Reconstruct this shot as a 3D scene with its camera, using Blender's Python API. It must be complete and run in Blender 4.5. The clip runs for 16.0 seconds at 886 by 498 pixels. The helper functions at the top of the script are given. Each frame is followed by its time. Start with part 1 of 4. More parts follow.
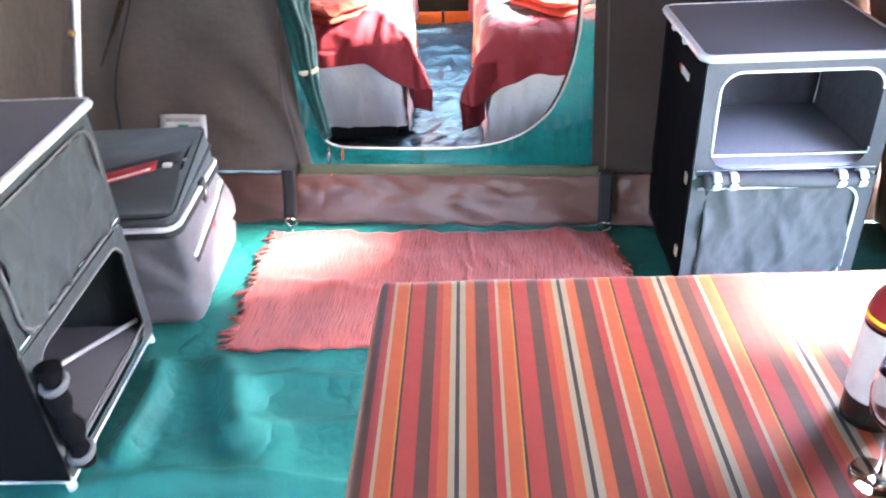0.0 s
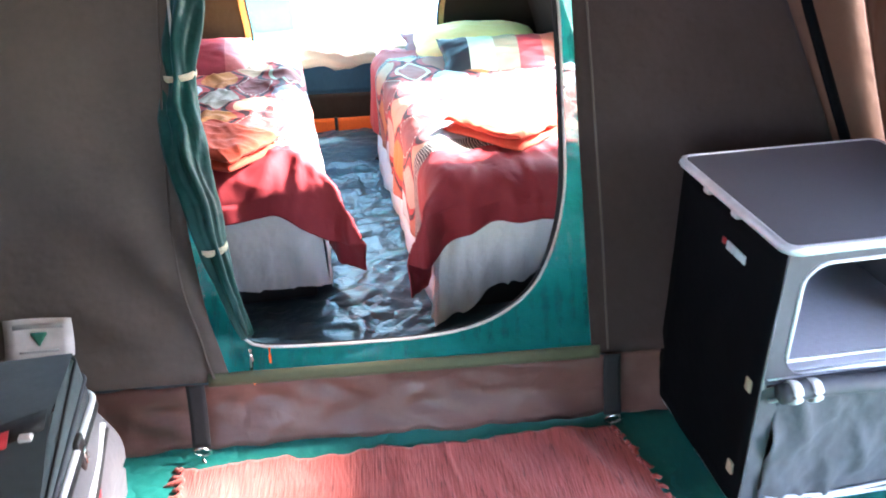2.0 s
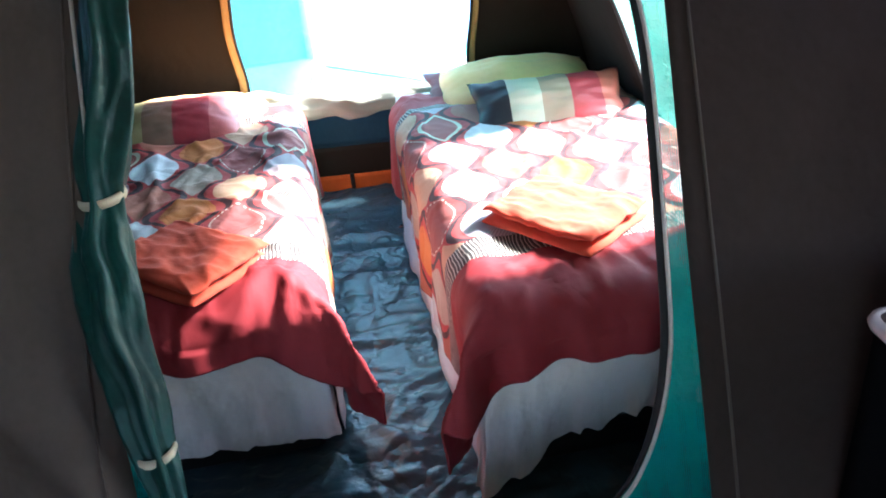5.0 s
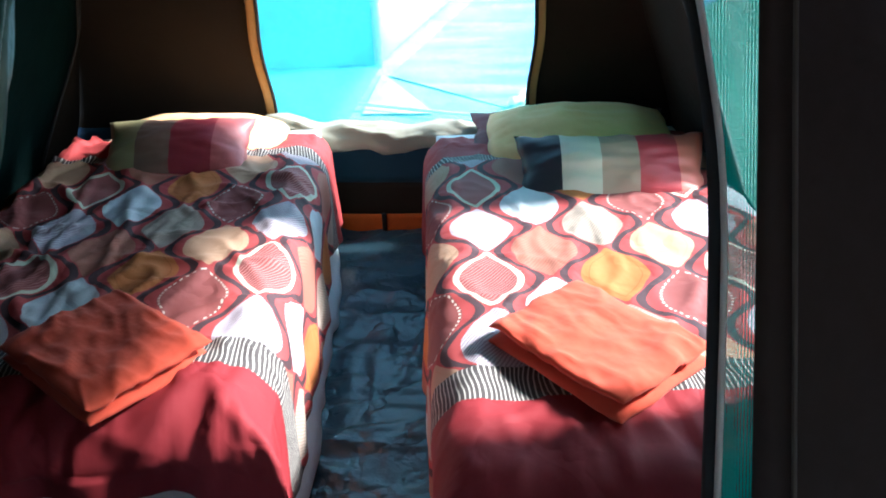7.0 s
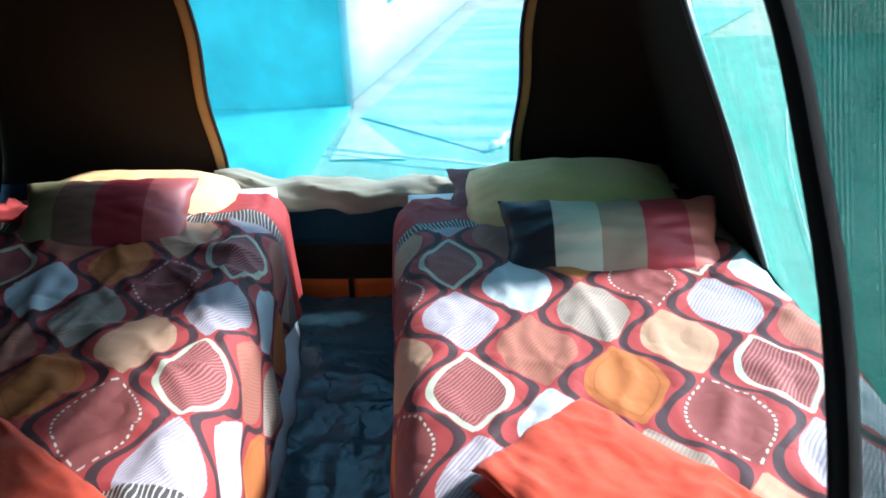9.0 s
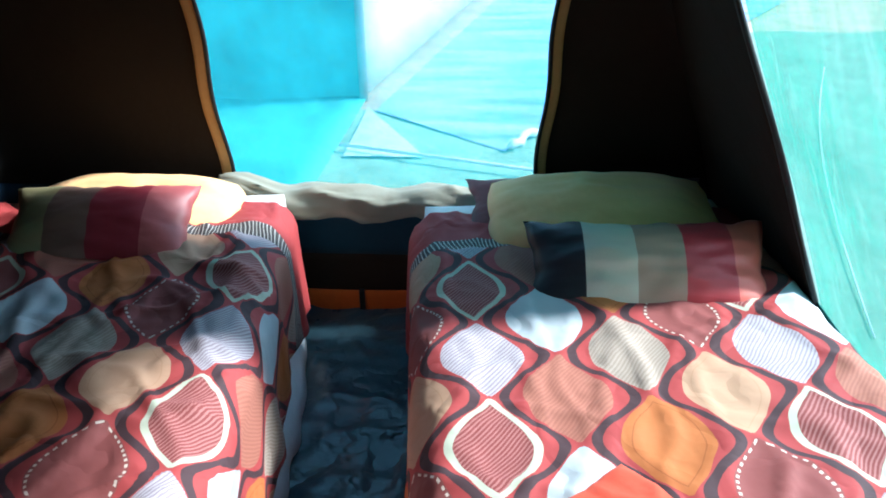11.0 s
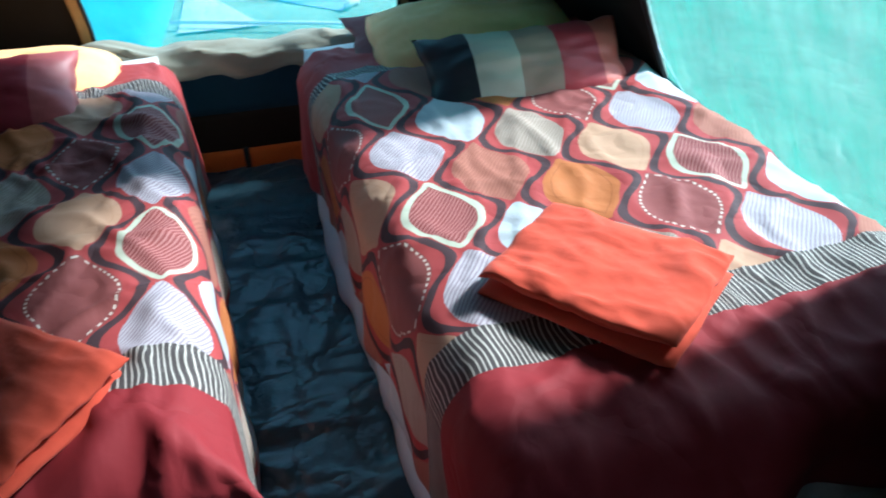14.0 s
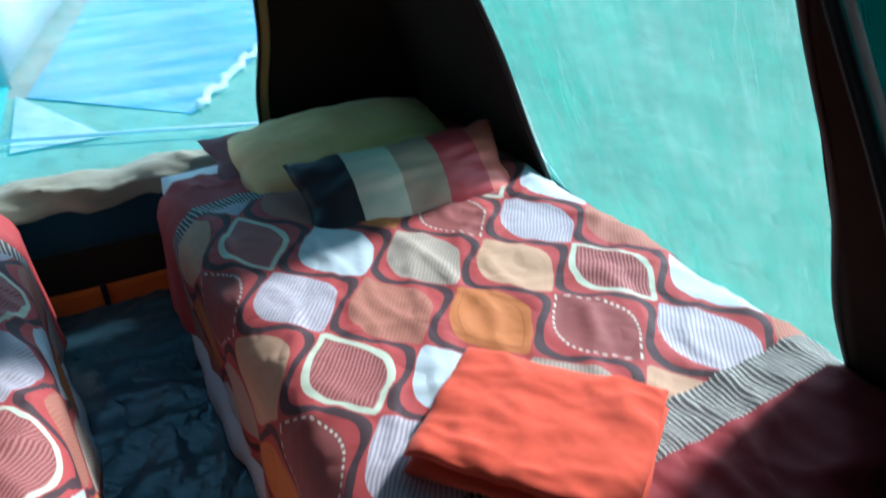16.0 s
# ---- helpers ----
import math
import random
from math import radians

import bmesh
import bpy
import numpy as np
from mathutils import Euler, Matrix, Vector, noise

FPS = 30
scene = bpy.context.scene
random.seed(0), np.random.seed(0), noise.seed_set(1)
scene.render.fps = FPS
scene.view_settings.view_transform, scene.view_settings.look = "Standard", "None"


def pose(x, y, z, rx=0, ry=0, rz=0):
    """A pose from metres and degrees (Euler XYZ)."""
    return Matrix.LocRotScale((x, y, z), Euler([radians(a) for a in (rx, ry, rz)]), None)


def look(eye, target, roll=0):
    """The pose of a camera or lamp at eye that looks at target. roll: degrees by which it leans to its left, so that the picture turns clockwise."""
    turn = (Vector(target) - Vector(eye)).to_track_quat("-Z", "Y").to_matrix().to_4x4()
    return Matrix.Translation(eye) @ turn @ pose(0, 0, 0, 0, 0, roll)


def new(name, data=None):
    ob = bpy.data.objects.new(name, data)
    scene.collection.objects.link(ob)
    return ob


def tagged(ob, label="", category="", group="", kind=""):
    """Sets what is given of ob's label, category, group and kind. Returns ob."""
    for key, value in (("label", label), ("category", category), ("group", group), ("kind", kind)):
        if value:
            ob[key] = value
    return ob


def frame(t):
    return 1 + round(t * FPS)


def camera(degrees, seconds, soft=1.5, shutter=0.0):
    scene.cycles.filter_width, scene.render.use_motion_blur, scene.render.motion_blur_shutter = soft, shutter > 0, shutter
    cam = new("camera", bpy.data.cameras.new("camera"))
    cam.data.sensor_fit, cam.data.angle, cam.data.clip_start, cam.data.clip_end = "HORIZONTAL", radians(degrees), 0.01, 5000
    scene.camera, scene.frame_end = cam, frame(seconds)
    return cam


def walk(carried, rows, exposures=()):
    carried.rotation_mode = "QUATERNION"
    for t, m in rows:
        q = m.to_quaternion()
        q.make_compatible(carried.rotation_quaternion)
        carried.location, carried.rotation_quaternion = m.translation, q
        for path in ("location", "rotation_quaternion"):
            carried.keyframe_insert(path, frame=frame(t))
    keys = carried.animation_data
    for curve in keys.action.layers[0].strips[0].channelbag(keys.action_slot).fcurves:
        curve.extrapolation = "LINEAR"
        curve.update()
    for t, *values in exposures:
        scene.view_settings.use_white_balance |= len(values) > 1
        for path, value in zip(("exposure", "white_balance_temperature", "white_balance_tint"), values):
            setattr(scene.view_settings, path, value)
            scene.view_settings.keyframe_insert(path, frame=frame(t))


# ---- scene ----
cam = camera(59.0, 16.0, soft=1.8, shutter=0.4)
# exposure follows the camera as it leaves the shaded awning for the sunlit beds
EXPOSURES = [(0, 5.95, 6600, 22), (1, 5.85, 6600, 21), (2, 5.5, 6500, 17), (3.7, 5.2, 6400, 15), (5.8, 3.75, 6000, 11), (7, 3.0, 5900, 10), (8, 2.55, 5750, 9), (9.7, 2.15, 5600, 6), (12.2, 2.3, 5600, 4), (14, 2.0, 5430, 2), (16, 1.75, 5400, 2)]
PATH = [
    (0, (0.337, -2.66, 1.551), (0.11, -0.98, 0.49), -3.1),
    (0.5, (0.3, -2.451, 1.57), (0.178, -0.764, 0.503), -4.4),
    (1, (0.241, -2.226, 1.582), (0.12, -0.537, 0.518), -1.5),
    (1.5, (0.089, -2.041, 1.611), (0.11, -0.279, 0.666), -3.7),
    (2, (-0.031, -1.857, 1.617), (0.106, -0.104, 0.664), -1.6),
    (2.5, (-0.071, -1.674, 1.61), (0.012, 0.093, 0.676), -2.1),
    (3, (-0.08, -1.478, 1.603), (-0.047, 0.274, 0.64), -3.2),
    (3.5, (-0.126, -1.344, 1.604), (0.066, 0.423, 0.687), -2.6),
    (6, (0.158, -0.754, 1.59), (0.025, 0.995, 0.63), -3.8),
    (6.5, (0.182, -0.59, 1.6), (0.015, 1.198, 0.719), -0.3),
    (7, (0.237, -0.439, 1.579), (0.079, 1.319, 0.638), -2.1),
    (7.5, (0.313, -0.346, 1.569), (-0.024, 1.394, 0.641), -0.9),
    (8, (0.343, -0.251, 1.548), (-0.052, 1.463, 0.596), -1.5),
    (8.5, (0.288, -0.138, 1.577), (0.007, 1.629, 0.683), -1.7),
    (9, (0.226, -0.035, 1.536), (0.121, 1.761, 0.661), -1.7),
    (9.5, (0.216, 0.065, 1.532), (0.074, 1.847, 0.634), -0.5),
    (12, (0.101, 0.168, 1.555), (0.009, 1.943, 0.639), -2.0),
    (12.5, (0.021, 0.138, 1.536), (0.173, 1.888, 0.58), -0.5),
    (13, (0.002, 0.014, 1.525), (0.245, 1.729, 0.526), 1.5),
    (13.5, (-0.033, -0.106, 1.484), (0.142, 1.537, 0.358), -3.3),
    (14, (-0.057, -0.1, 1.477), (0.238, 1.506, 0.322), -2.4),
    (14.5, (-0.106, -0.004, 1.469), (0.496, 1.506, 0.304), -1.8),
    (15, (-0.139, 0.073, 1.441), (0.701, 1.411, 0.215), -0.8),
    (15.5, (-0.147, 0.117, 1.47), (0.634, 1.541, 0.303), -1.8),
    (16, (-0.056, 0.127, 1.545), (0.584, 1.713, 0.506), -2.8),
]
walk(cam, [(t, look(eye, target, roll)) for t, eye, target, roll in PATH], EXPOSURES)

# ---- world and sun ----
world = bpy.data.worlds.new("sky")
scene.world = world
world.use_nodes = True
wn = world.node_tree
sky = wn.nodes.new("ShaderNodeTexSky")
sky.sky_type, sky.sun_disc = "NISHITA", False
SUN = Vector((0.77, 0.22, 0.69)).normalized()
sky.sun_elevation = math.asin(SUN.z)
sky.sun_rotation = math.atan2(SUN.x, SUN.y)
wn.links.new(sky.outputs[0], wn.nodes["Background"].inputs[0])
wn.nodes["Background"].inputs[1].default_value = 0.15
sun_data = bpy.data.lights.new("sun", "SUN")
sun_data.energy, sun_data.angle, sun_data.color = 2.0, radians(6.5), (1.0, 0.96, 0.90)
sun = new("sun", sun_data)
sun.matrix_world = look(SUN * 20, (0, 0, 0))


# ---- node helpers ----
class Tree:
    """A material's nodes, with sums of sockets written as calls."""

    def __init__(self, name):
        self.mat = bpy.data.materials.new(name)
        self.mat.use_nodes = True
        self.nt = self.mat.node_tree
        self.bsdf = self.nt.nodes["Principled BSDF"]
        self.out = self.nt.nodes["Material Output"]

    def put(self, socket, value):
        if isinstance(value, bpy.types.NodeSocket):
            self.nt.links.new(value, socket)
        else:
            if socket.type == "RGBA" and len(value) == 3:
                value = (*value, 1)
            socket.default_value = value

    def node(self, kind, **values):
        n = self.nt.nodes.new(kind)
        for key, value in values.items():
            self.put(n.inputs[key.replace("_", " ")], value)
        return n

    def m(self, op, a, b=0.0, c=0.0):
        n = self.nt.nodes.new("ShaderNodeMath")
        n.operation = op
        for socket, value in zip(n.inputs, (a, b, c)):
            self.put(socket, value)
        return n.outputs[0]

    def add(self, a, b): return self.m("ADD", a, b)
    def sub(self, a, b): return self.m("SUBTRACT", a, b)
    def mul(self, a, b): return self.m("MULTIPLY", a, b)
    def less(self, a, b): return self.m("LESS_THAN", a, b)
    def more(self, a, b): return self.m("GREATER_THAN", a, b)
    def absol(self, a): return self.m("ABSOLUTE", a)

    def mix(self, f, a, b):
        n = self.nt.nodes.new("ShaderNodeMix")
        n.data_type = "RGBA"
        self.put(n.inputs[0], f), self.put(n.inputs[6], a), self.put(n.inputs[7], b)
        return n.outputs[2]

    def coords(self, which="Object", scale=(1, 1, 1)):
        tc = self.nt.nodes.new("ShaderNodeTexCoord")
        mp = self.nt.nodes.new("ShaderNodeMapping")
        mp.inputs["Scale"].default_value = scale
        self.nt.links.new(tc.outputs[which], mp.inputs[0])
        return mp.outputs[0]

    def noise(self, vec, scale, detail=4.0, rough=0.55):
        n = self.nt.nodes.new("ShaderNodeTexNoise")
        n.inputs["Scale"].default_value, n.inputs["Detail"].default_value, n.inputs["Roughness"].default_value = scale, detail, rough
        self.nt.links.new(vec, n.inputs["Vector"])
        return n.outputs["Fac"]

    def wave(self, vec, scale, axis="X", distort=0.0):
        n = self.nt.nodes.new("ShaderNodeTexWave")
        n.bands_direction = axis
        n.inputs["Scale"].default_value, n.inputs["Distortion"].default_value = scale, distort
        self.nt.links.new(vec, n.inputs["Vector"])
        return n.outputs["Fac"]

    def ramp(self, f, lo, hi):
        n = self.nt.nodes.new("ShaderNodeMapRange")
        self.put(n.inputs["Value"], f)
        n.inputs["From Min"].default_value, n.inputs["From Max"].default_value = lo, hi
        return n.outputs[0]

    def split(self, vec):
        n = self.nt.nodes.new("ShaderNodeSeparateXYZ")
        self.nt.links.new(vec, n.inputs[0])
        return n.outputs[0], n.outputs[1], n.outputs[2]

    def bump(self, height, strength, distance=0.002, onto=None):
        n = self.nt.nodes.new("ShaderNodeBump")
        n.inputs["Strength"].default_value, n.inputs["Distance"].default_value = strength, distance
        self.nt.links.new(height, n.inputs["Height"])
        if onto is not None:
            self.nt.links.new(onto, n.inputs["Normal"])
        return n.outputs[0]

    def finish(self, color, rough=0.8, normal=None, **more):
        self.put(self.bsdf.inputs["Base Color"], color)
        self.put(self.bsdf.inputs["Roughness"], rough)
        if normal is not None:
            self.put(self.bsdf.inputs["Normal"], normal)
        for key, value in more.items():
            self.put(self.bsdf.inputs[key.replace("_", " ")], value)
        return self.mat


def cloth(name, color, vary=0.25, weave=900.0, rough=0.85, sheen=0.03, folds=0.4, let=0.0, spec=0.3):
    """Woven fabric: faded patches, fine weave relief, soft creases; let: how much light shines through."""
    t = Tree(name)
    vec = t.coords()
    big, fine = t.noise(vec, 3.0), t.noise(vec, 45.0, 3)
    dark = tuple(c * (1 - vary) for c in color)
    pale = tuple(min(1, c * (1 + vary)) for c in color)
    col = t.mix(t.ramp(t.add(t.mul(big, 0.75), t.mul(fine, 0.25)), 0.3, 0.7), dark, pale)
    n1 = t.bump(t.noise(vec, 7.0, 3), folds, 0.02)
    n2 = t.bump(t.noise(vec, weave, 1), 0.35, 0.0006, n1)
    mat = t.finish(col, rough, n2, Sheen_Weight=sheen, Specular_IOR_Level=spec)
    if let:
        tr = t.node("ShaderNodeBsdfTranslucent", Color=col)
        mx = t.node("ShaderNodeMixShader", Fac=let)
        t.nt.links.new(t.bsdf.outputs[0], mx.inputs[1])
        t.nt.links.new(tr.outputs[0], mx.inputs[2])
        t.nt.links.new(mx.outputs[0], t.out.inputs[0])
    return mat


def plain(name, color, rough=0.5, metal=0.0, vary=0.1, scale=30.0, relief=0.05):
    t = Tree(name)
    vec = t.coords()
    f = t.ramp(t.noise(vec, scale), 0.3, 0.7)
    col = t.mix(f, tuple(c * (1 - vary) for c in color), tuple(min(1, c * (1 + vary)) for c in color))
    rg = t.add(rough - 0.06, t.mul(f, 0.12))
    return t.finish(col, rg, t.bump(t.noise(vec, scale * 8), relief, 0.001), Metallic=metal)


def net(name, color, cover, let=0.5, lines=95.0, folds=0.5, swing=0.35, crease_light=0.0, axes="XZ"):
    """Fine netting: threads that shine through, with open holes between, and soft folds."""
    t = Tree(name)
    vec = t.coords()
    wv = t.mul(t.add(t.wave(vec, lines, axes[0], 1.0), t.wave(vec, lines * 1.1, axes[1], 1.0)), 0.14)
    big = t.mul(t.noise(vec, 2.5), swing)
    streak = t.mul(t.noise(t.coords("Object", (3, 9, 1.2)), 2.2, 5, 0.65), swing * 0.8)
    f = t.m("MINIMUM", t.m("MAXIMUM", t.add(t.add(t.add(wv, big), streak), cover - 0.14 - 0.9 * swing), 0.0), 1.0)
    nrm = t.bump(t.noise(t.coords("Object", (3, 6, 2)), 2.0, 5, 0.6), folds, 0.05)
    nrm = t.bump(t.noise(vec, 700.0, 1), 0.3, 0.0008, nrm)
    col = t.mix(t.ramp(t.noise(vec, 5.0, 5), 0.3, 0.7), tuple(c * 0.8 for c in color), tuple(c * 1.2 for c in color))
    ridge = t.ramp(t.absol(t.sub(t.noise(t.coords("Object", (1.5, 6.0, 0.9)), 1.6, 3, 0.5), 0.5)), 0.012, 0.0)
    col = t.mix(t.mul(ridge, crease_light), col, tuple(0.5 * c + 0.30 for c in color))
    dif = t.node("ShaderNodeBsdfDiffuse", Color=col, Normal=nrm)
    tr = t.node("ShaderNodeBsdfTranslucent", Color=col, Normal=nrm)
    a = t.node("ShaderNodeMixShader", Fac=let)
    t.nt.links.new(dif.outputs[0], a.inputs[1]), t.nt.links.new(tr.outputs[0], a.inputs[2])
    b = t.node("ShaderNodeMixShader", Fac=f)
    clear = t.node("ShaderNodeBsdfTransparent")
    t.nt.links.new(clear.outputs[0], b.inputs[1]), t.nt.links.new(a.outputs[0], b.inputs[2])
    t.nt.links.new(b.outputs[0], t.out.inputs[0])
    return t.mat


def sheet_plastic(name, color, rough, crease=12.0, strength=0.5, dusty=0.25):
    """Coated groundsheet: creases and a dull gloss."""
    t = Tree(name)
    vec = t.coords()
    cre = t.noise(vec, crease, 5, 0.6)
    col = t.mix(t.ramp(t.noise(vec, 4.0), 0.3, 0.7), tuple(c * 0.8 for c in color), tuple(c * 1.2 for c in color))
    dust = t.ramp(t.noise(vec, 60.0, 6, 0.7), 0.62, 0.8)
    col = t.mix(t.mul(dust, dusty), col, (0.35, 0.33, 0.28))
    nrm = t.bump(cre, strength, 0.012)
    nrm = t.bump(t.ramp(t.absol(t.sub(t.noise(vec, crease * 0.45, 3), 0.5)), 0.0, 0.06), strength * 0.5, 0.012, nrm)
    nrm = t.bump(t.noise(vec, 500.0, 2), 0.2, 0.0005, nrm)
    return t.finish(col, t.add(rough - 0.1, t.mul(t.noise(vec, 9.0), 0.2)), nrm)


def quilt_cloth(name, cu, cv, band_v):
    """Printed quilt cover: staggered leaf shapes between dark waving lines, a striped band and a plain red foot. Uses the UV map, in metres."""
    W, H, SWAY = 0.318, 0.288, 0.050
    t = Tree(name)
    tc = t.nt.nodes.new("ShaderNodeTexCoord")
    x, y, _ = t.split(tc.outputs["UV"])
    wob = t.noise(tc.outputs["UV"], 5.0, 2)
    u = t.add(t.sub(x, cu), t.mul(t.sub(wob, 0.5), 0.035))
    v = t.add(t.sub(y, cv), t.mul(t.sub(t.noise(tc.outputs["UV"], 4.0, 2), 0.5), 0.03))

    def lattice(shift):
        iu = t.m("ROUND", t.sub(t.mul(u, 1 / W), shift))
        dx = t.sub(u, t.mul(t.add(iu, shift), W))
        r = t.m("ROUND", t.sub(t.mul(v, 1 / H), t.add(iu, shift)))
        dy = t.sub(v, t.mul(t.add(r, t.add(iu, shift)), H))
        edge = t.add(t.mul(t.m("COSINE", t.mul(dy, 2 * math.pi / H)), SWAY), W / 4)
        f = t.sub(t.absol(dx), edge)
        key = t.add(t.add(t.mul(t.m("FLOORED_MODULO", iu, 2.0), 2.0), 2 * shift), t.mul(t.m("FLOORED_MODULO", r, 2.0), 4.0))
        return f, key, dx, dy

    f0, k0, dx0, dy0 = lattice(0.0)
    f1, k1, dx1, dy1 = lattice(0.5)
    first = t.less(f0, 0.0)

    def pick(a, b): return t.add(t.mul(first, a), t.mul(t.sub(1.0, first), b))
    f, key, dx, dy = pick(f0, f1), pick(k0, k1), pick(dx0, dx1), pick(dy0, dy1)
    red, dark = (0.40, 0.066, 0.066), (0.070, 0.040, 0.046)
    col = t.mix(t.less(t.absol(f), 0.0112), red, dark)
    # rounded leaf inside each cell
    swell = t.m("POWER", t.m("MAXIMUM", t.m("COSINE", t.mul(dy, math.pi / 0.286)), 0.0005), 1.12)
    inset = t.sub(t.mul(swell, 0.087), t.absol(dx))
    tip = t.mul(t.sub(0.137, t.absol(dy)), 1.2)
    inset = t.m("MINIMUM", inset, tip)
    lines = t.more(t.m("SINE", t.mul(t.add(t.mul(dx, 0.75), t.mul(dy, 0.6)), 800.0)), 0.1)
    ring = t.less(inset, 0.016)
    angle = t.m("ARCTAN2", dy, dx)
    dots = t.mul(t.mul(t.more(inset, 0.003), t.less(inset, 0.009)), t.more(t.m("SINE", t.mul(angle, 34.0)), 0.0))
    loop = t.mul(t.more(inset, 0.018), t.less(inset, 0.0205))
    fills = [
        t.mix(ring, t.mix(t.mul(lines, 0.75), (0.24, 0.06, 0.057), (0.45, 0.2, 0.19)), (0.54, 0.57, 0.45)),
        t.mix(t.mul(loop, 0.0), (0.50, 0.55, 0.59), (0.5, 0.5, 0.5)),
        t.mix(t.mul(lines, 0.6), (0.44, 0.36, 0.30), (0.28, 0.22, 0.18)),
        t.mix(t.mul(loop, 0.3), (0.52, 0.32, 0.21), (0.4, 0.2, 0.1)),
        t.mix(t.mul(lines, 0.65), (0.52, 0.48, 0.53), (0.24, 0.18, 0.22)),
        t.mix(t.mul(lines, 0.5), (0.42, 0.17, 0.12), (0.28, 0.10, 0.08)),
        t.mix(t.mul(loop, 0.6), (0.50, 0.17, 0.055), (0.28, 0.08, 0.025)),
        t.mix(dots, (0.27, 0.08, 0.075), (0.70, 0.60, 0.52)),
    ]
    fill = fills[0]
    for n in range(1, 8):
        fill = t.mix(t.less(t.absol(t.sub(key, float(n))), 0.5), fill, fills[n])
    col = t.mix(t.more(inset, 0.0), col, fill)
    # striped bands near the foot and near the head, plain cloth past the foot band
    swing = t.mul(t.m("SINE", t.mul(y, 40.0)), 0.0022)
    stripe = t.more(t.m("SINE", t.add(t.mul(t.add(x, swing), 580.0), t.mul(wob, 30.0))), 0.62)
    stripes = t.mix(stripe, (0.075, 0.065, 0.065), (0.54, 0.52, 0.47))
    in_band = t.mul(t.more(y, band_v), t.less(y, band_v + 0.10))
    col = t.mix(in_band, col, stripes)
    col = t.mix(t.more(y, band_v + 0.10), col, (0.28, 0.027, 0.034))
    head = t.mul(t.more(y, 0.36), t.less(y, 0.42))
    col = t.mix(head, col, stripes)
    col = t.mix(t.less(y, 0.36), col, (0.36, 0.05, 0.05))
    vec = t.coords()
    col = t.mix(t.mul(t.noise(vec, 30.0), 0.25), col, t.mix(0.5, col, (0.02, 0.01, 0.01)))
    n1 = t.bump(t.noise(vec, 9.0, 4), 0.2, 0.012)
    crease = t.ramp(t.absol(t.sub(t.noise(vec, 3.6, 3), 0.5)), 0.0, 0.05)
    n1 = t.bump(crease, 0.22, 0.010, n1)
    n2 = t.bump(t.noise(vec, 1100.0, 1), 0.25, 0.0004, n1)
    return t.finish(col, 0.7, n2, Specular_IOR_Level=0.25)


def stripes_cloth(name, bands, axis, lo, hi, rough=0.45, loop=False):
    """Cloth in broad stripes: bands are (end of the stripe as a share, colour)."""
    t = Tree(name)
    vec = t.coords()
    xyz = t.split(vec)
    f = t.ramp(xyz[axis], lo, hi)
    if loop:
        f = t.m("FLOORED_MODULO", t.mul(t.sub(xyz[axis], lo), 1 / (hi - lo)), 1.0)
    col = bands[0][1]
    for (end, _), (_, then) in zip(bands, bands[1:]):
        col = t.mix(t.more(f, end), col, then)
    grain = t.noise(vec, 350.0, 2)
    col = t.mix(t.mul(grain, 0.3), col, t.mix(0.5, col, (0.03, 0.02, 0.02)))
    n1 = t.bump(t.noise(vec, 12.0, 3), 0.3, 0.01)
    return t.finish(col, rough, t.bump(t.noise(vec, 900.0, 1), 0.25, 0.0004, n1), Sheen_Weight=0.02)


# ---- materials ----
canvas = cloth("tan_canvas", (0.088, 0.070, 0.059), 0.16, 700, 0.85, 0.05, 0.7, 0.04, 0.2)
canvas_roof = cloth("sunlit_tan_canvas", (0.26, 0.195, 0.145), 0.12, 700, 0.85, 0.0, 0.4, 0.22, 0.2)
canvas_shaded = cloth("shaded_tan_canvas", (0.038, 0.026, 0.023), 0.18, 700, 0.85, 0.03, 0.9, 0.03, 0.15)
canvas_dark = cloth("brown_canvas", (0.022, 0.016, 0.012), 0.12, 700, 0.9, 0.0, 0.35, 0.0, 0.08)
canvas_rust = cloth("rust_canvas", (0.14, 0.068, 0.045), 0.15, 700, 0.85, 0.05, 0.35, 0.04)
teal_net = net("teal_window_net", (0.050, 0.35, 0.37), 0.58, 0.6, lines=150.0, swing=0.12)
side_net = net("teal_side_net", (0.035, 0.225, 0.165), 0.64, 0.65, folds=1.0, swing=0.55, crease_light=0.18, axes="YZ")
sun_vent_mesh = net("sun_vent_net", (0.03, 0.03, 0.03), 0.28, 0.3, swing=0.1)
pleated_net = net("teal_pleated_net", (0.008, 0.22, 0.19), 0.86, 0.65, lines=75.0, folds=1.0, swing=0.4, axes="XX")
teal_cloth = cloth("teal_mesh_cloth", (0.004, 0.125, 0.115), 0.35, 500, 0.55, 0.0, 0.9, 0.25)
teal_dark = cloth("dark_teal_cloth", (0.0016, 0.038, 0.033), 0.5, 500, 0.45, 0.0, 1.0, 0.02)
teal_black = cloth("blackish_teal_net", (0.001, 0.008, 0.008), 0.3, 500, 0.95, 0.0, 0.4, 0.0, 0.05)
green_floor = sheet_plastic("green_groundsheet", (0.004, 0.135, 0.115), 0.50, 9.0, 0.6)
blue_floor = sheet_plastic("blue_grey_groundsheet", (0.032, 0.070, 0.092), 0.31, 13.0, 0.42, 0.03)
brown_sheet = sheet_plastic("brown_coated_sheet", (0.100, 0.044, 0.034), 0.45, 8.0, 0.3, 0.1)
olive = cloth("olive_band", (0.065, 0.072, 0.038), 0.15)
orange_cloth = cloth("orange_band", (0.60, 0.11, 0.015), 0.15)
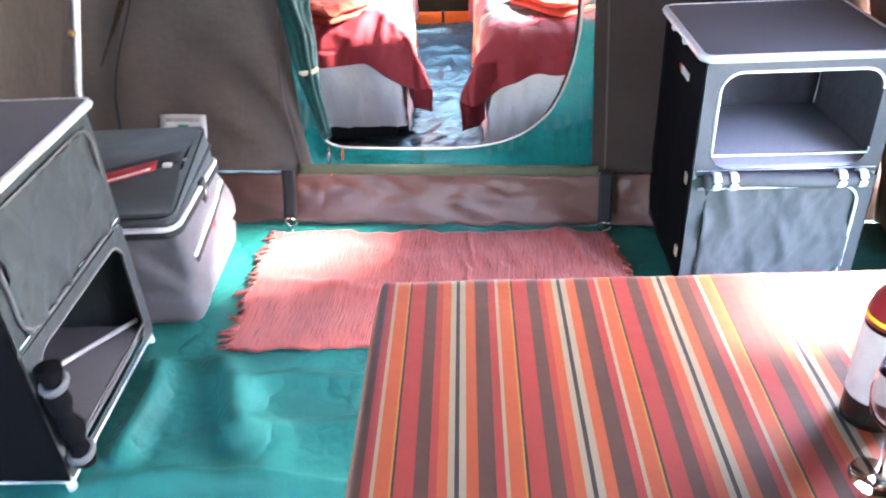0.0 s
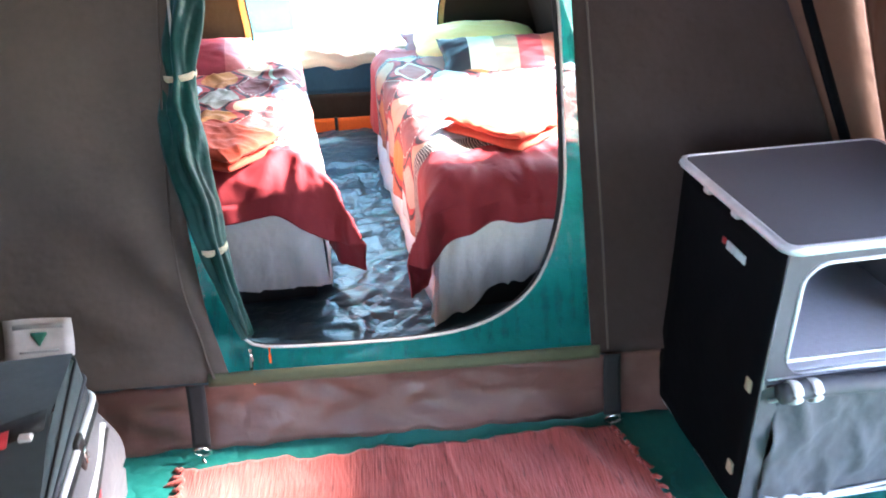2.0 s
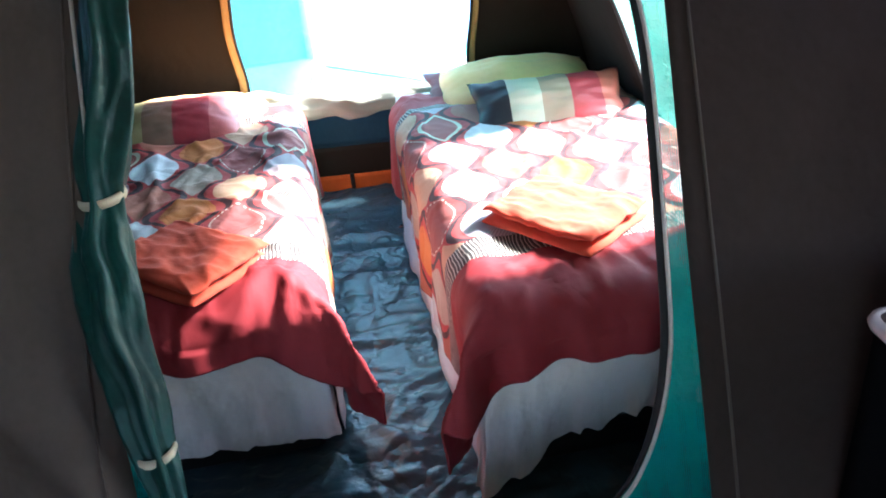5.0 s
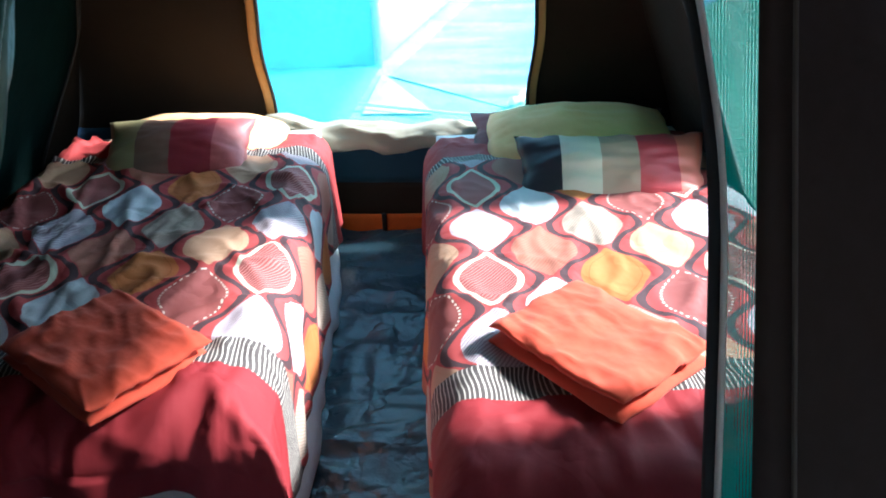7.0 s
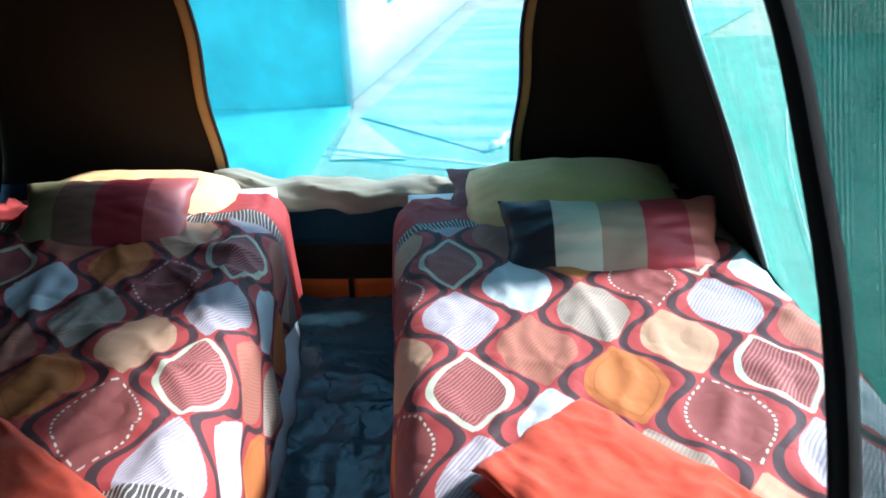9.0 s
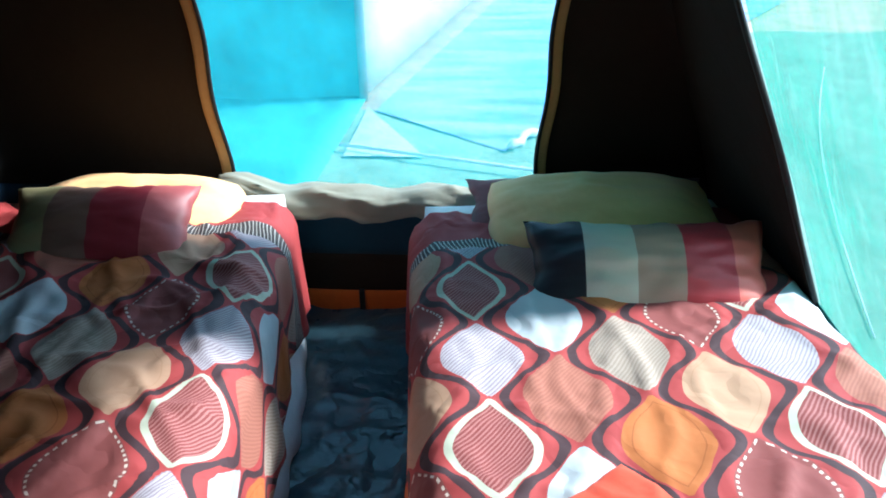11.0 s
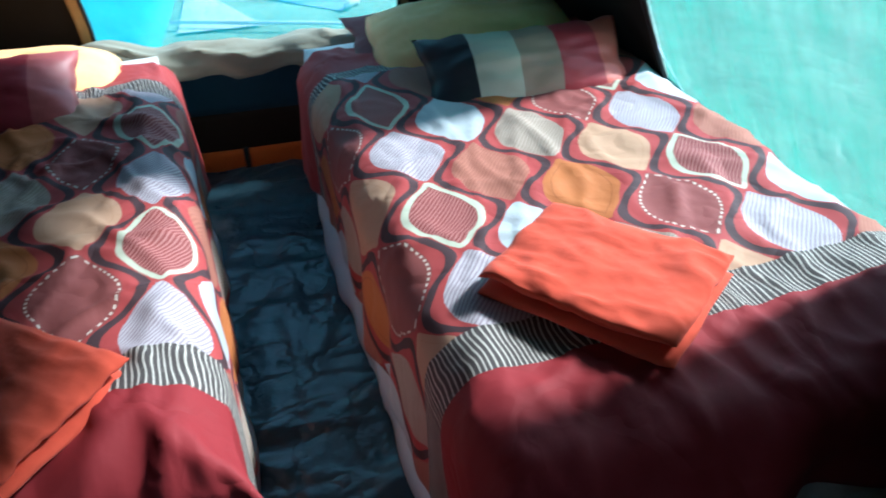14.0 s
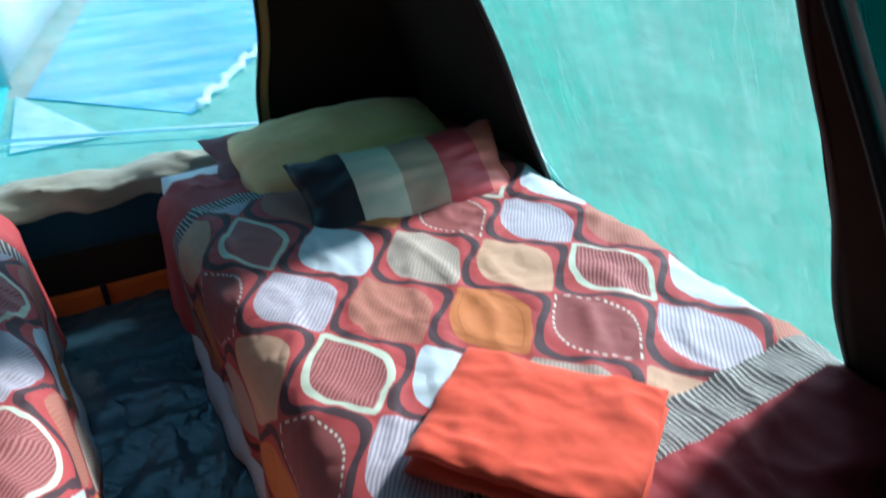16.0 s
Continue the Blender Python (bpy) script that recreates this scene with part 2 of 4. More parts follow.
navy_cloth = cloth("navy_band", (0.006, 0.036, 0.060), 0.2)
black_web = cloth("black_webbing", (0.009, 0.009, 0.010), 0.2, 1500, 0.7)
beige_tape = cloth("beige_tape", (0.50, 0.42, 0.30), 0.15, 1500, 0.8)
tan_edge = cloth("tan_edging", (0.42, 0.24, 0.09), 0.2, 1200, 0.8)
black_tape = cloth("black_tape", (0.015, 0.015, 0.016), 0.2, 1500, 0.6)
zip_grey = plain("zip_grey", (0.46, 0.43, 0.38), 0.5)
steel = plain("bright_steel", (0.62, 0.62, 0.60), 0.25, 1.0)
alu = plain("brushed_aluminium", (0.74, 0.75, 0.77), 0.42, 0.6)
grey_tube = plain("grey_painted_tube", (0.36, 0.37, 0.38), 0.4, 0.2)
ripstop = cloth("charcoal_ripstop", (0.060, 0.061, 0.070), 0.2, 1200, 0.7, 0.0, 0.7)
ripstop_shaded = cloth("shaded_ripstop", (0.034, 0.041, 0.045), 0.2, 1200, 0.7, 0.0, 0.7)
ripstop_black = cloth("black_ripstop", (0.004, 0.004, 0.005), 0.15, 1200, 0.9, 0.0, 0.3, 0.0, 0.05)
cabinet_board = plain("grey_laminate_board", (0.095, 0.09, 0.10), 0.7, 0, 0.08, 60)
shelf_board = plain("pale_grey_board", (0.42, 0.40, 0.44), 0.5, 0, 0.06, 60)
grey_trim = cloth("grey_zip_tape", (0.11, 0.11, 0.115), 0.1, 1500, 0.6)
white_tape = cloth("white_zip_tape", (0.58, 0.58, 0.60), 0.08, 1500, 0.6)
cool_grey = cloth("grey_cooler_cloth", (0.092, 0.090, 0.100), 0.1, 1000, 0.65, 0.1, 0.4)
cool_dark = cloth("slate_cooler_cloth", (0.050, 0.062, 0.065), 0.12, 1000, 0.6, 0.1, 0.3)
red_tape = cloth("red_tape", (0.42, 0.02, 0.025), 0.1, 1500, 0.6)
white_card = plain("white_card", (0.52, 0.49, 0.47), 0.6)
ink_grey = plain("grey_print", (0.30, 0.30, 0.30), 0.6)
ink_green = plain("green_print", (0.02, 0.16, 0.10), 0.6)
mattress_cloth = cloth("white_bed_skirt", (0.70, 0.65, 0.62), 0.06, 1200, 0.85, 0.1, 1.0)
white_sheet = cloth("white_sheet", (0.68, 0.76, 0.82), 0.05, 1200, 0.85, 0.1, 0.5)
base_black = plain("black_plastic", (0.015, 0.014, 0.013), 0.5)
fleece = cloth("orange_fleece", (0.64, 0.088, 0.047), 0.14, 380, 0.95, 0.08, 0.6)
beige_pillow = cloth("straw_pillowcase", (0.94, 0.56, 0.25), 0.08, 1200, 0.75, 0.1, 0.5)
maroon_pillow = cloth("maroon_pillowcase", (0.20, 0.05, 0.05), 0.1, 1200, 0.75, 0.1, 0.5)
sill_cloth = cloth("stone_rolled_canvas", (0.31, 0.305, 0.24), 0.08, 900, 0.85, 0.05, 0.5, 0.1)
ground_mat = sheet_plastic("dry_sand", (0.36, 0.31, 0.22), 0.9, 20.0, 0.4)
pale_plastic = sheet_plastic("whitish_plastic_sheet", (0.46, 0.58, 0.64), 0.5, 6.0, 0.5)
tt = Tree("pale_blue_tarpaulin")
tv = tt.coords("Object", (0.7, 5.0, 1.0))
streaks = tt.ramp(tt.noise(tv, 1.0, 5, 0.65), 0.38, 0.66)
tarp_col = tt.mix(streaks, (0.09, 0.24, 0.60), (0.35, 0.47, 0.66))
tarp_blue = tt.finish(tarp_col, 0.5, tt.bump(tt.noise(tt.coords(), 6.0, 4), 0.6, 0.02))
white_wall = plain("white_caravan_wall", (0.80, 0.80, 0.78), 0.5, 0, 0.03, 3)
tarp_teal = sheet_plastic("teal_tarpaulin", (0.05, 0.34, 0.35), 0.6, 5.0, 0.3)
tarp_green = sheet_plastic("green_shade_cloth", (0.115, 0.21, 0.145), 0.6, 6.0, 0.6, 0.3)
grass_green = sheet_plastic("pale_green_weave", (0.20, 0.34, 0.22), 0.8, 12.0, 0.8)


# ---- mesh helpers ----
def thing(name, m=None, label="", category="", group="", kind=""):
    ob = new(name)
    ob.empty_display_size = 0.05
    if m is not None:
        ob.matrix_world = m
    return tagged(ob, label, category, group, kind)


def part(name, bm, material, parent=None, label="", smooth=True):
    me = bpy.data.meshes.new(name)
    bm.to_mesh(me)
    bm.free()
    for p in me.polygons:
        p.use_smooth = smooth
    me.materials.append(material)
    ob = new(name, me)
    ob.parent = parent
    if label:
        ob["label"] = label
    return ob


def box(x0, x1, y0, y1, z0, z1, r=0.004, seg=2, bm=None):
    bm = bm or bmesh.new()
    made = bmesh.ops.create_cube(bm, size=1.0)["verts"]
    for v in made:
        v.co = Vector(((x0 + x1) / 2 + v.co.x * (x1 - x0), (y0 + y1) / 2 + v.co.y * (y1 - y0), (z0 + z1) / 2 + v.co.z * (z1 - z0)))
    if r > 0:
        edges = list({e for v in made for e in v.link_edges})
        bmesh.ops.bevel(bm, geom=edges, offset=r, segments=seg, affect="EDGES", profile=0.5)
    return bm


def tube(points, r, sides=8, bm=None, closed=False, flat=1.0):
    """A tube along points; r is a number or one for each point."""
    bm = bm or bmesh.new()
    pts = [Vector(p) for p in points]
    rings = []
    up = Vector((0, 0, 1))
    for n, p in enumerate(pts):
        a, b = (pts[(n - 1) % len(pts)], pts[(n + 1) % len(pts)]) if closed else (pts[max(n - 1, 0)], pts[min(n + 1, len(pts) - 1)])
        d = (b - a).normalized()
        s = d.cross(up if abs(d.z) < 0.95 else Vector((0, 1, 0))).normalized()
        w = s.cross(d)
        rad = r[n] if isinstance(r, (list, tuple)) else r
        rings.append([bm.verts.new(p + (s * math.cos(k * 2 * math.pi / sides) + w * flat * math.sin(k * 2 * math.pi / sides)) * rad) for k in range(sides)])
    pairs = list(zip(rings, rings[1:])) + ([(rings[-1], rings[0])] if closed else [])
    for ra, rb in pairs:
        for k in range(sides):
            bm.faces.new((ra[k], ra[(k + 1) % sides], rb[(k + 1) % sides], rb[k]))
    if not closed:
        bm.faces.new(rings[0][::-1]), bm.faces.new(rings[-1])
    bmesh.ops.recalc_face_normals(bm, faces=bm.faces[:])
    return bm


def surface(fn, nu, nv, bm=None, thick=0.0, uv=None):
    """A sheet from fn(a, b) over 0..1; thick gives it a back."""
    bm = bm or bmesh.new()
    grid = [[bm.verts.new(fn(i / nu, j / nv)) for j in range(nv + 1)] for i in range(nu + 1)]
    faces = []
    for i in range(nu):
        for j in range(nv):
            faces.append(bm.faces.new((grid[i][j], grid[i + 1][j], grid[i + 1][j + 1], grid[i][j + 1])))
    if thick:
        bm.normal_update()
        back = [[bm.verts.new(v.co - v.normal * thick) for v in line] for line in grid]
        for i in range(nu):
            for j in range(nv):
                faces.append(bm.faces.new((back[i][j], back[i][j + 1], back[i + 1][j + 1], back[i + 1][j])))
        rim = [(i, 0) for i in range(nu)] + [(nu, j) for j in range(nv)] + [(i, nv) for i in range(nu, 0, -1)] + [(0, j) for j in range(nv, 0, -1)]
        for (i, j), (k, l) in zip(rim, rim[1:] + rim[:1]):
            faces.append(bm.faces.new((grid[i][j], back[i][j], back[k][l], grid[k][l])))
    if uv:
        layer = bm.loops.layers.uv.new("UVMap")
        place = {grid[i][j]: uv(i / nu, j / nv) for i in range(nu + 1) for j in range(nv + 1)}
        if thick:
            place.update({back[i][j]: uv(i / nu, j / nv) for i in range(nu + 1) for j in range(nv + 1)})
        for f in faces:
            for loop in f.loops:
                loop[layer].uv = place[loop.vert]
    return bm


def rnd(x, y, z=0.0, scale=1.0):
    return noise.noise(Vector((x * scale, y * scale, z * scale + 7.3)))


def smooth_step(q):
    q = min(1, max(0, q))
    return q * q * (3 - 2 * q)


def rounded_loop(x0, x1, z0, z1, r, y, n=6):
    pts = []
    for cx, cz, a0 in ((x1 - r, z1 - r, 0), (x0 + r, z1 - r, 90), (x0 + r, z0 + r, 180), (x1 - r, z0 + r, 270)):
        for k in range(n + 1):
            a = radians(a0 + 90 * k / n)
            pts.append((cx + r * math.cos(a), y, cz + r * math.sin(a)))
    return pts


# ---- the tent's planes: all four walls lean inwards ----
def y_front(z): return 0.5 * max(z - 0.22, 0.0)
def y_back(z): return 2.66 - 0.35 * max(z - 0.55, 0.0)
def x_right(z, y=2.6): return 0.97 + 0.08 * (1.86 - y) - 0.40 * (z - 0.55)
def x_left(z, y=2.6): return -1.52 + 0.08 * (1.86 - y) + 0.40 * (z - 0.55)
TOP = 2.05


# ---- ground and outside ----
ground = tagged(part("ground", surface(lambda a, b: (-150 + 300 * a, -150 + 300 * b, -0.03), 12, 12), ground_mat), "pale dry sandy ground round the tent", "ground", kind="structure")
tagged(part("ground_cloth", surface(lambda a, b: (-1.6 + 2.8 * a, 2.9 + 2.35 * b + 0.1 * math.sin(9 * a), -0.012), 14, 6, thick=0.006), grass_green), "pale green woven ground cloth behind the tent", "ground cloth", kind="structure")

tagged(part("ground_cloth", surface(lambda a, b: (-4.4 + 3.62 * a + 0.05 * b, 2.85 + 2.72 * b, -0.004 + 0.003 * rnd(a * 6, b * 6)), 20, 12, thick=0.004), tarp_teal), "teal ground cloth below the tarpaulin screen", "ground cloth", kind="structure")

shade_cloth = thing("shade_cloth", None, "teal-green shade cloth pegged out on the ground beside the tent", "ground cloth")
part("netting", surface(lambda a, b: (1.22 + 5.2 * a, -1.2 + 9.0 * b, -0.012 + 0.010 * rnd(a * 22, b * 16) + 0.03 * max(0, rnd(a * 9 + b * 3, b * 7, 4))), 60, 80), tarp_green, shade_cloth)

teal_screen = thing("teal_screen", None, "teal tarpaulin screen hung behind the tent", "screen")
part("sheet", surface(lambda a, b: (-4.2 + 3.45 * a, 5.52 + 0.04 * math.sin(14 * a), 2.6 * b - 0.02), 40, 8), tarp_teal, teal_screen)
part("post", tube([(-0.75, 5.54, -0.03), (-0.75, 5.54, 2.7)], 0.03, 10), grey_tube, teal_screen)

caravan = thing("caravan", None, "white caravan parked behind the tent", "caravan")
cdir = Vector((0.16, 0.987, 0)).normalized()
cside = Vector((-cdir.y, cdir.x, 0))
cb = Vector((-0.72, 5.6, 0.0))
part("body", surface(lambda a, b: cb + cdir * 5.0 * a + cside * 0.0 + Vector((0, 0, 2.5 * b + 0.02)), 8, 6, thick=0.08), white_wall, caravan)
for k in range(3):
    part("vent", surface(lambda a, b, k=k: cb + cdir * (1.0 + 0.5 * k + 0.16 * a) - cside * 0.006 + Vector((0, 0, 0.55 + 0.25 * b)), 2, 2, thick=0.01), base_black, caravan)

tarp = thing("ground_tarpaulin", None, "pale blue tarpaulin spread on the ground", "tarpaulin")
part("sheet", surface(lambda a, b: ((-0.62 + 0.86 * a) * (1 - b) + (0.2 + 3.2 * a) * b, (5.22 - 0.76 * a) * (1 - b) + (9.8 - 0.3 * a) * b, -0.003 + 0.003 * math.sin(23 * b + 5 * a)), 30, 30), tarp_blue, tarp)
part("edge_roll", tube([(0.26 + 0.75 * q + 0.02 * math.sin(q * 31), 4.46 + 1.32 * q, 0.02 + 0.012 * math.sin(q * 47)) for q in np.linspace(0, 1, 40)], [0.012 + 0.02 * abs(math.sin(k * 1.7)) for k in range(40)], 8), white_sheet, tarp, "crumpled white edge of the tarpaulin")
fly = thing("groundsheet_offcut", None, "pale blue triangular sheet lying on the grass", "ground cloth")
part("sheet", surface(lambda a, b: (-0.66 + (-0.02 + 0.47 * b * a) , 5.28 - 0.95 * b, 0.003 + 0.002 * rnd(a * 4, b * 4)), 10, 10), pale_plastic, fly)
tagged(part("guy_rope", tube([(1.52 + 1.2 * q - 0.10 * math.sin(q * 3.14), 2.55 + 3.85 * q, 0.012) for q in np.linspace(0, 1, 20)], 0.003, 8), white_sheet), "white guy rope lying across the shade cloth", "rope")
rope = tagged(part("guy_rope", tube([(-0.72, 4.45, 0.03), (0.0, 4.2, 0.035), (0.75, 3.95, 0.03)], 0.011, 8), white_sheet), "white guy rope along the grass", "rope")

# ---- floors ----
def green_z(x, y):
    return 0.004 + 0.006 * rnd(x, y, 0, 3.0) + 0.010 * max(0, rnd(x * 2.0, y * 0.7, 3, 2.2)) + 0.048 * max(0, rnd(x * 2.2 + y, y * 1.3, 1, 2.2)) * min(1, max(0, (-0.75 - y) * 2.5)) + 0.010 * max(0, rnd(x * 1.2, y * 5, 8, 1.6)) * min(1, max(0, (y + 0.35) * 5))
def crease(x, y, x0, y0, x1, y1, high, wide):
    """Height of a soft fold running between two places."""
    dx, dy = x1 - x0, y1 - y0
    q = ((x - x0) * dx + (y - y0) * dy) / (dx * dx + dy * dy)
    off = ((x - x0) * dy - (y - y0) * dx) / math.hypot(dx, dy) + 0.02 * math.sin(q * 5)
    return high * math.exp(-(off / wide) ** 2) * smooth_step(min(q + 0.15, 1.15 - q) * 4)


def folded_z(x, y):
    z = green_z(x, y)
    for fold in ((-0.80, -0.92, -0.72, -1.28, 0.055, 0.035), (-0.62, -0.90, -0.42, -1.20, 0.048, 0.045), (-0.74, -1.38, 0.1, -1.36, 0.042, 0.03), (-0.5, -1.0, -0.1, -0.93, 0.026, 0.03), (-0.45, -1.22, -0.05, -1.12, 0.030, 0.04)):
        z += crease(x, y, *fold)
    return z
floor_aw = tagged(part("floor", surface(lambda a, b: (-2.2 + 4.1 * a, -3.6 + 3.62 * b, folded_z(-2.2 + 4.1 * a, -3.6 + 3.62 * b)), 170, 150), green_floor), "teal-green coated groundsheet of the awning", "floor", kind="structure")


def blue_z(x, y):
    w = 0.010 * rnd(x, y, 0, 4.0)
    for k, (ax, ay, s) in enumerate(((5, 3.4, 1.0), (3, -7, 0.8), (9, 6, 0.6), (2, 11, 0.8))):
        q = rnd(x * ax + 0.3 * rnd(x, y, k, 7), y * ay, k * 3.1, 1.0)
        w += s * 0.011 * (1 - min(1, abs(q) * 3.2)) ** 2
    return 0.012 + w
tagged(part("inner_floor", surface(lambda a, b: (-1.78 + 3.10 * a, 0.0 + 2.69 * b, blue_z(-1.78 + 3.10 * a, 2.69 * b)), 190, 170), blue_floor), "creased blue-grey groundsheet of the sleeping tent", "floor", kind="structure")

# ---- front wall of the sleeping tent ----
D_DOOR = [(-0.60, 1.90), (-0.62, 0.95), (-0.56, 0.55), (-0.475, 0.38), (-0.44, 0.31), (-0.25, 0.298), (-0.05, 0.297), (0.08, 0.302), (0.19, 0.318), (0.28, 0.345), (0.37, 0.40), (0.42, 0.46), (0.46, 0.54), (0.485, 0.62), (0.50, 0.72), (0.507, 0.95), (0.505, 1.18), (0.484, 1.33), (0.455, 1.45), (0.38, 1.64), (0.26, 1.80), (0.05, 1.90)]


def smooth_loop(points, steps=5):
    out, n = [], len(points)
    for i in range(n):
        p0, p1, p2, p3 = (Vector(points[(i + k) % n]) for k in (-1, 0, 1, 2))
        for s in range(steps):
            t = s / steps
            out.append(0.5 * ((2 * p1) + (p2 - p0) * t + (2 * p0 - 5 * p1 + 4 * p2 - p3) * t * t + (3 * p1 - p0 - 3 * p2 + p3) * t ** 3))
    return out


def on_front(x, z, out=0.0):
    """A place on the leaning front wall; out: metres towards the awning."""
    wav = 0.010 * rnd(x, z, 0, 3.0) + 0.006 * rnd(x * 3, z, 5, 2.5)
    if x < -0.5:
        ang, far = math.atan2(z - 0.2, -0.42 - x), math.hypot(z - 0.2, -0.42 - x)
        wav += 0.034 * math.sin(ang * 13 + 2 * rnd(x, z, 3, 2)) * min(1, far * 2) * max(0, 1 - far / 1.6) + 0.012 * rnd(x * 5 + z * 2, z * 1.2, 6)
    q = min(1, max(0, (-0.25 - x) / 0.3))
    lean = 0.16 * max(0, z - 0.27) * q * q * (3 - 2 * q)
    return Vector((x, y_front(z) + lean + wav * min(1, max(0, (z - 0.2) * 4)) - 0.9 * out, z + 0.4 * out))


def wall_sheet(x0, x1, z0, z1, out=0.0, nu=20, nv=20, thick=0.004):
    lo, hi = (x0, x0) if isinstance(x0, (int, float)) else x0, (x1, x1) if isinstance(x1, (int, float)) else x1
    return surface(lambda a, b: on_front((lo[0] + (lo[1] - lo[0]) * b) * (1 - a) + (hi[0] + (hi[1] - hi[0]) * b) * a, z0 + (z1 - z0) * b, out), nu, nv, thick=thick)


wall_front = thing("wall_front", None, "tan canvas front wall of the sleeping tent with a D-shaped doorway", "wall", kind="structure")
def canvas_edge(z): return -0.622 + 0.115 * max(0, 1 - (z - 0.22) / 0.42) ** 1.4


part("panel", surface(lambda a, b: on_front((-1.95 + 0.60 * b) * (1 - a) + canvas_edge(0.22 + (TOP - 0.22) * b) * a, 0.22 + (TOP - 0.22) * b), 46, 56, thick=0.004), canvas, wall_front)
part("panel", wall_sheet(0.55, (1.50, 0.90), 0.22, TOP, nu=30, nv=50), canvas_shaded, wall_front, "front wall canvas beside the doorway, darkened for shade")
part("panel", wall_sheet(-0.66, 0.55, 1.95, TOP, nu=20, nv=4), canvas, wall_front)
for xs in (-0.635, 0.595):
    part("seam", tube([on_front(xs + 0.005 * math.sin(z * 3) if xs > 0 else canvas_edge(z) - 0.045, z, 0.006) for z in np.linspace(0.23, 2.0, 40)], 0.0035, 6), canvas, wall_front)
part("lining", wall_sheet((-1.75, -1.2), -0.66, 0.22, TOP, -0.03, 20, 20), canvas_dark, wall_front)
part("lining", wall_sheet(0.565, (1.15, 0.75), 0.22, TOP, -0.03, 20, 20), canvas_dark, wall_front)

door_1 = thing("door_1", None, "zipped teal mesh door, open and rolled to one side", "tent door", kind="structure")
loop = smooth_loop(D_DOOR, 4)
bm = bmesh.new()
rim, rect = [], []
for p in loop:
    d = p - Vector((0.0, 1.05))
    k = min((0.572 if d.x > 0 else 0.65) / abs(d.x) if abs(d.x) > 1e-6 else 99, (0.90 if d.y > 0 else 0.812) / abs(d.y) if abs(d.y) > 1e-6 else 99)
    q = Vector((0.0, 1.05)) + d * max(k, 1.001)
    rim.append((p.x, p.y)), rect.append((max(q.x, canvas_edge(q.y) - 0.025), q.y))
rings = []
for s in np.linspace(0, 1, 5):
    rings.append([bm.verts.new(on_front(a[0] + (b[0] - a[0]) * s, a[1] + (b[1] - a[1]) * s, -0.006 + 0.006 * rnd(a[0] * 3, a[1] * 9 + s * 3))) for a, b in zip(rim, rect)])
for ra, rb in zip(rings, rings[1:]):
    for k in range(len(ra)):
        bm.faces.new((ra[k], ra[(k + 1) % len(ra)], rb[(k + 1) % len(ra)], rb[k]))
part("door_surround", bm, pleated_net, door_1, "teal mesh panel round the opening")
part("zip", tube([on_front(p[0], p[1], 0.008) for p in rim[:-3]], 0.0045, 8), zip_grey, door_1, "grey zip along the curved edge")
part("binding", tube([on_front(p[0] - 0.006, p[1] + 0.004, -0.004) for p in rim[12:-3]], [0.004 + 0.007 * min(1, max(0, (p[1] - 0.38) / 0.3)) for p in rim[12:-3]], 8, flat=0.5), black_tape, door_1, "black binding inside the zip")
# rolled-up door leaf
roll = []
rad = []
for z in np.linspace(0.33, 1.95, 60):
    k = (z - 0.33) / 1.62
    q = min(1, (z - 0.33) / 0.55)
    xx = -0.455 - 0.165 * q ** 0.8 + 0.085 * max(0, z - 1.0) + 0.006 * math.sin(z * 7)
    roll.append(on_front(xx, z, 0.03 - 0.05 * q))
    rad.append((0.016 + 0.034 * min(1, k * 5)) * (1 - 0.12 * math.exp(-((z - 0.56) / 0.04) ** 2) - 0.12 * math.exp(-((z - 0.98) / 0.04) ** 2) + 0.05 * math.sin(z * 17)))
bm = tube(roll, rad, 44)
bm.verts.index_update()
for v in bm.verts:
    k = v.index % 44
    n = min(59, v.index // 44)
    turn = k * 2 * math.pi / 44
    v.co += (v.co - roll[n]) * (0.20 * math.sin(turn * 5 + 2.2 * rnd(n * 0.10, 0.3)) + 0.12 * math.sin(turn * 9 + 3.0 * rnd(n * 0.16, 4.1)) - 0.04)
    v.co.x += 0.009 * rnd(v.co.x * 12, v.co.z * 2.0, v.co.y * 12)
    v.co.y += 0.010 * rnd(v.co.x * 14, v.co.z * 1.5, v.co.y * 9 + 4)
part("rolled_leaf", bm, teal_dark, door_1, "dark teal door leaf rolled up and tied")
for z in (0.56, 0.98, 1.45):
    i = min(range(60), key=lambda n: abs(roll[n].z - z))
    c = roll[i]
    rr = rad[i] * 1.10
    part("tie", tube([c + Vector((rr * math.cos(a), rr * math.sin(a) * 0.95, 0.10 * rr * math.cos(a))) for a in np.linspace(0, 2 * math.pi, 20, endpoint=False)], 0.005, 6, closed=True, flat=2.2), beige_tape, door_1, "beige tie tape")
zp = on_front(-0.447, 0.30, 0.02)
part("zip_puller", tube([zp, zp + Vector((0.002, -0.012, -0.03)), zp + Vector((-0.004, -0.012, -0.075))], [0.007, 0.006, 0.004], 8), steel, door_1, "steel zip puller")
part("zip_puller", tube([zp + Vector((0.055, 0, 0.0)), zp + Vector((0.055, -0.012, -0.02)), zp + Vector((0.054, -0.012, -0.045))], [0.005, 0.005, 0.003], 8), orange_cloth, door_1, "orange pull cord")
part("puller_cord", tube([zp + Vector((-0.002, -0.014, -0.07)), zp + Vector((0.0, -0.014, -0.115))], 0.004, 6), orange_cloth, door_1)

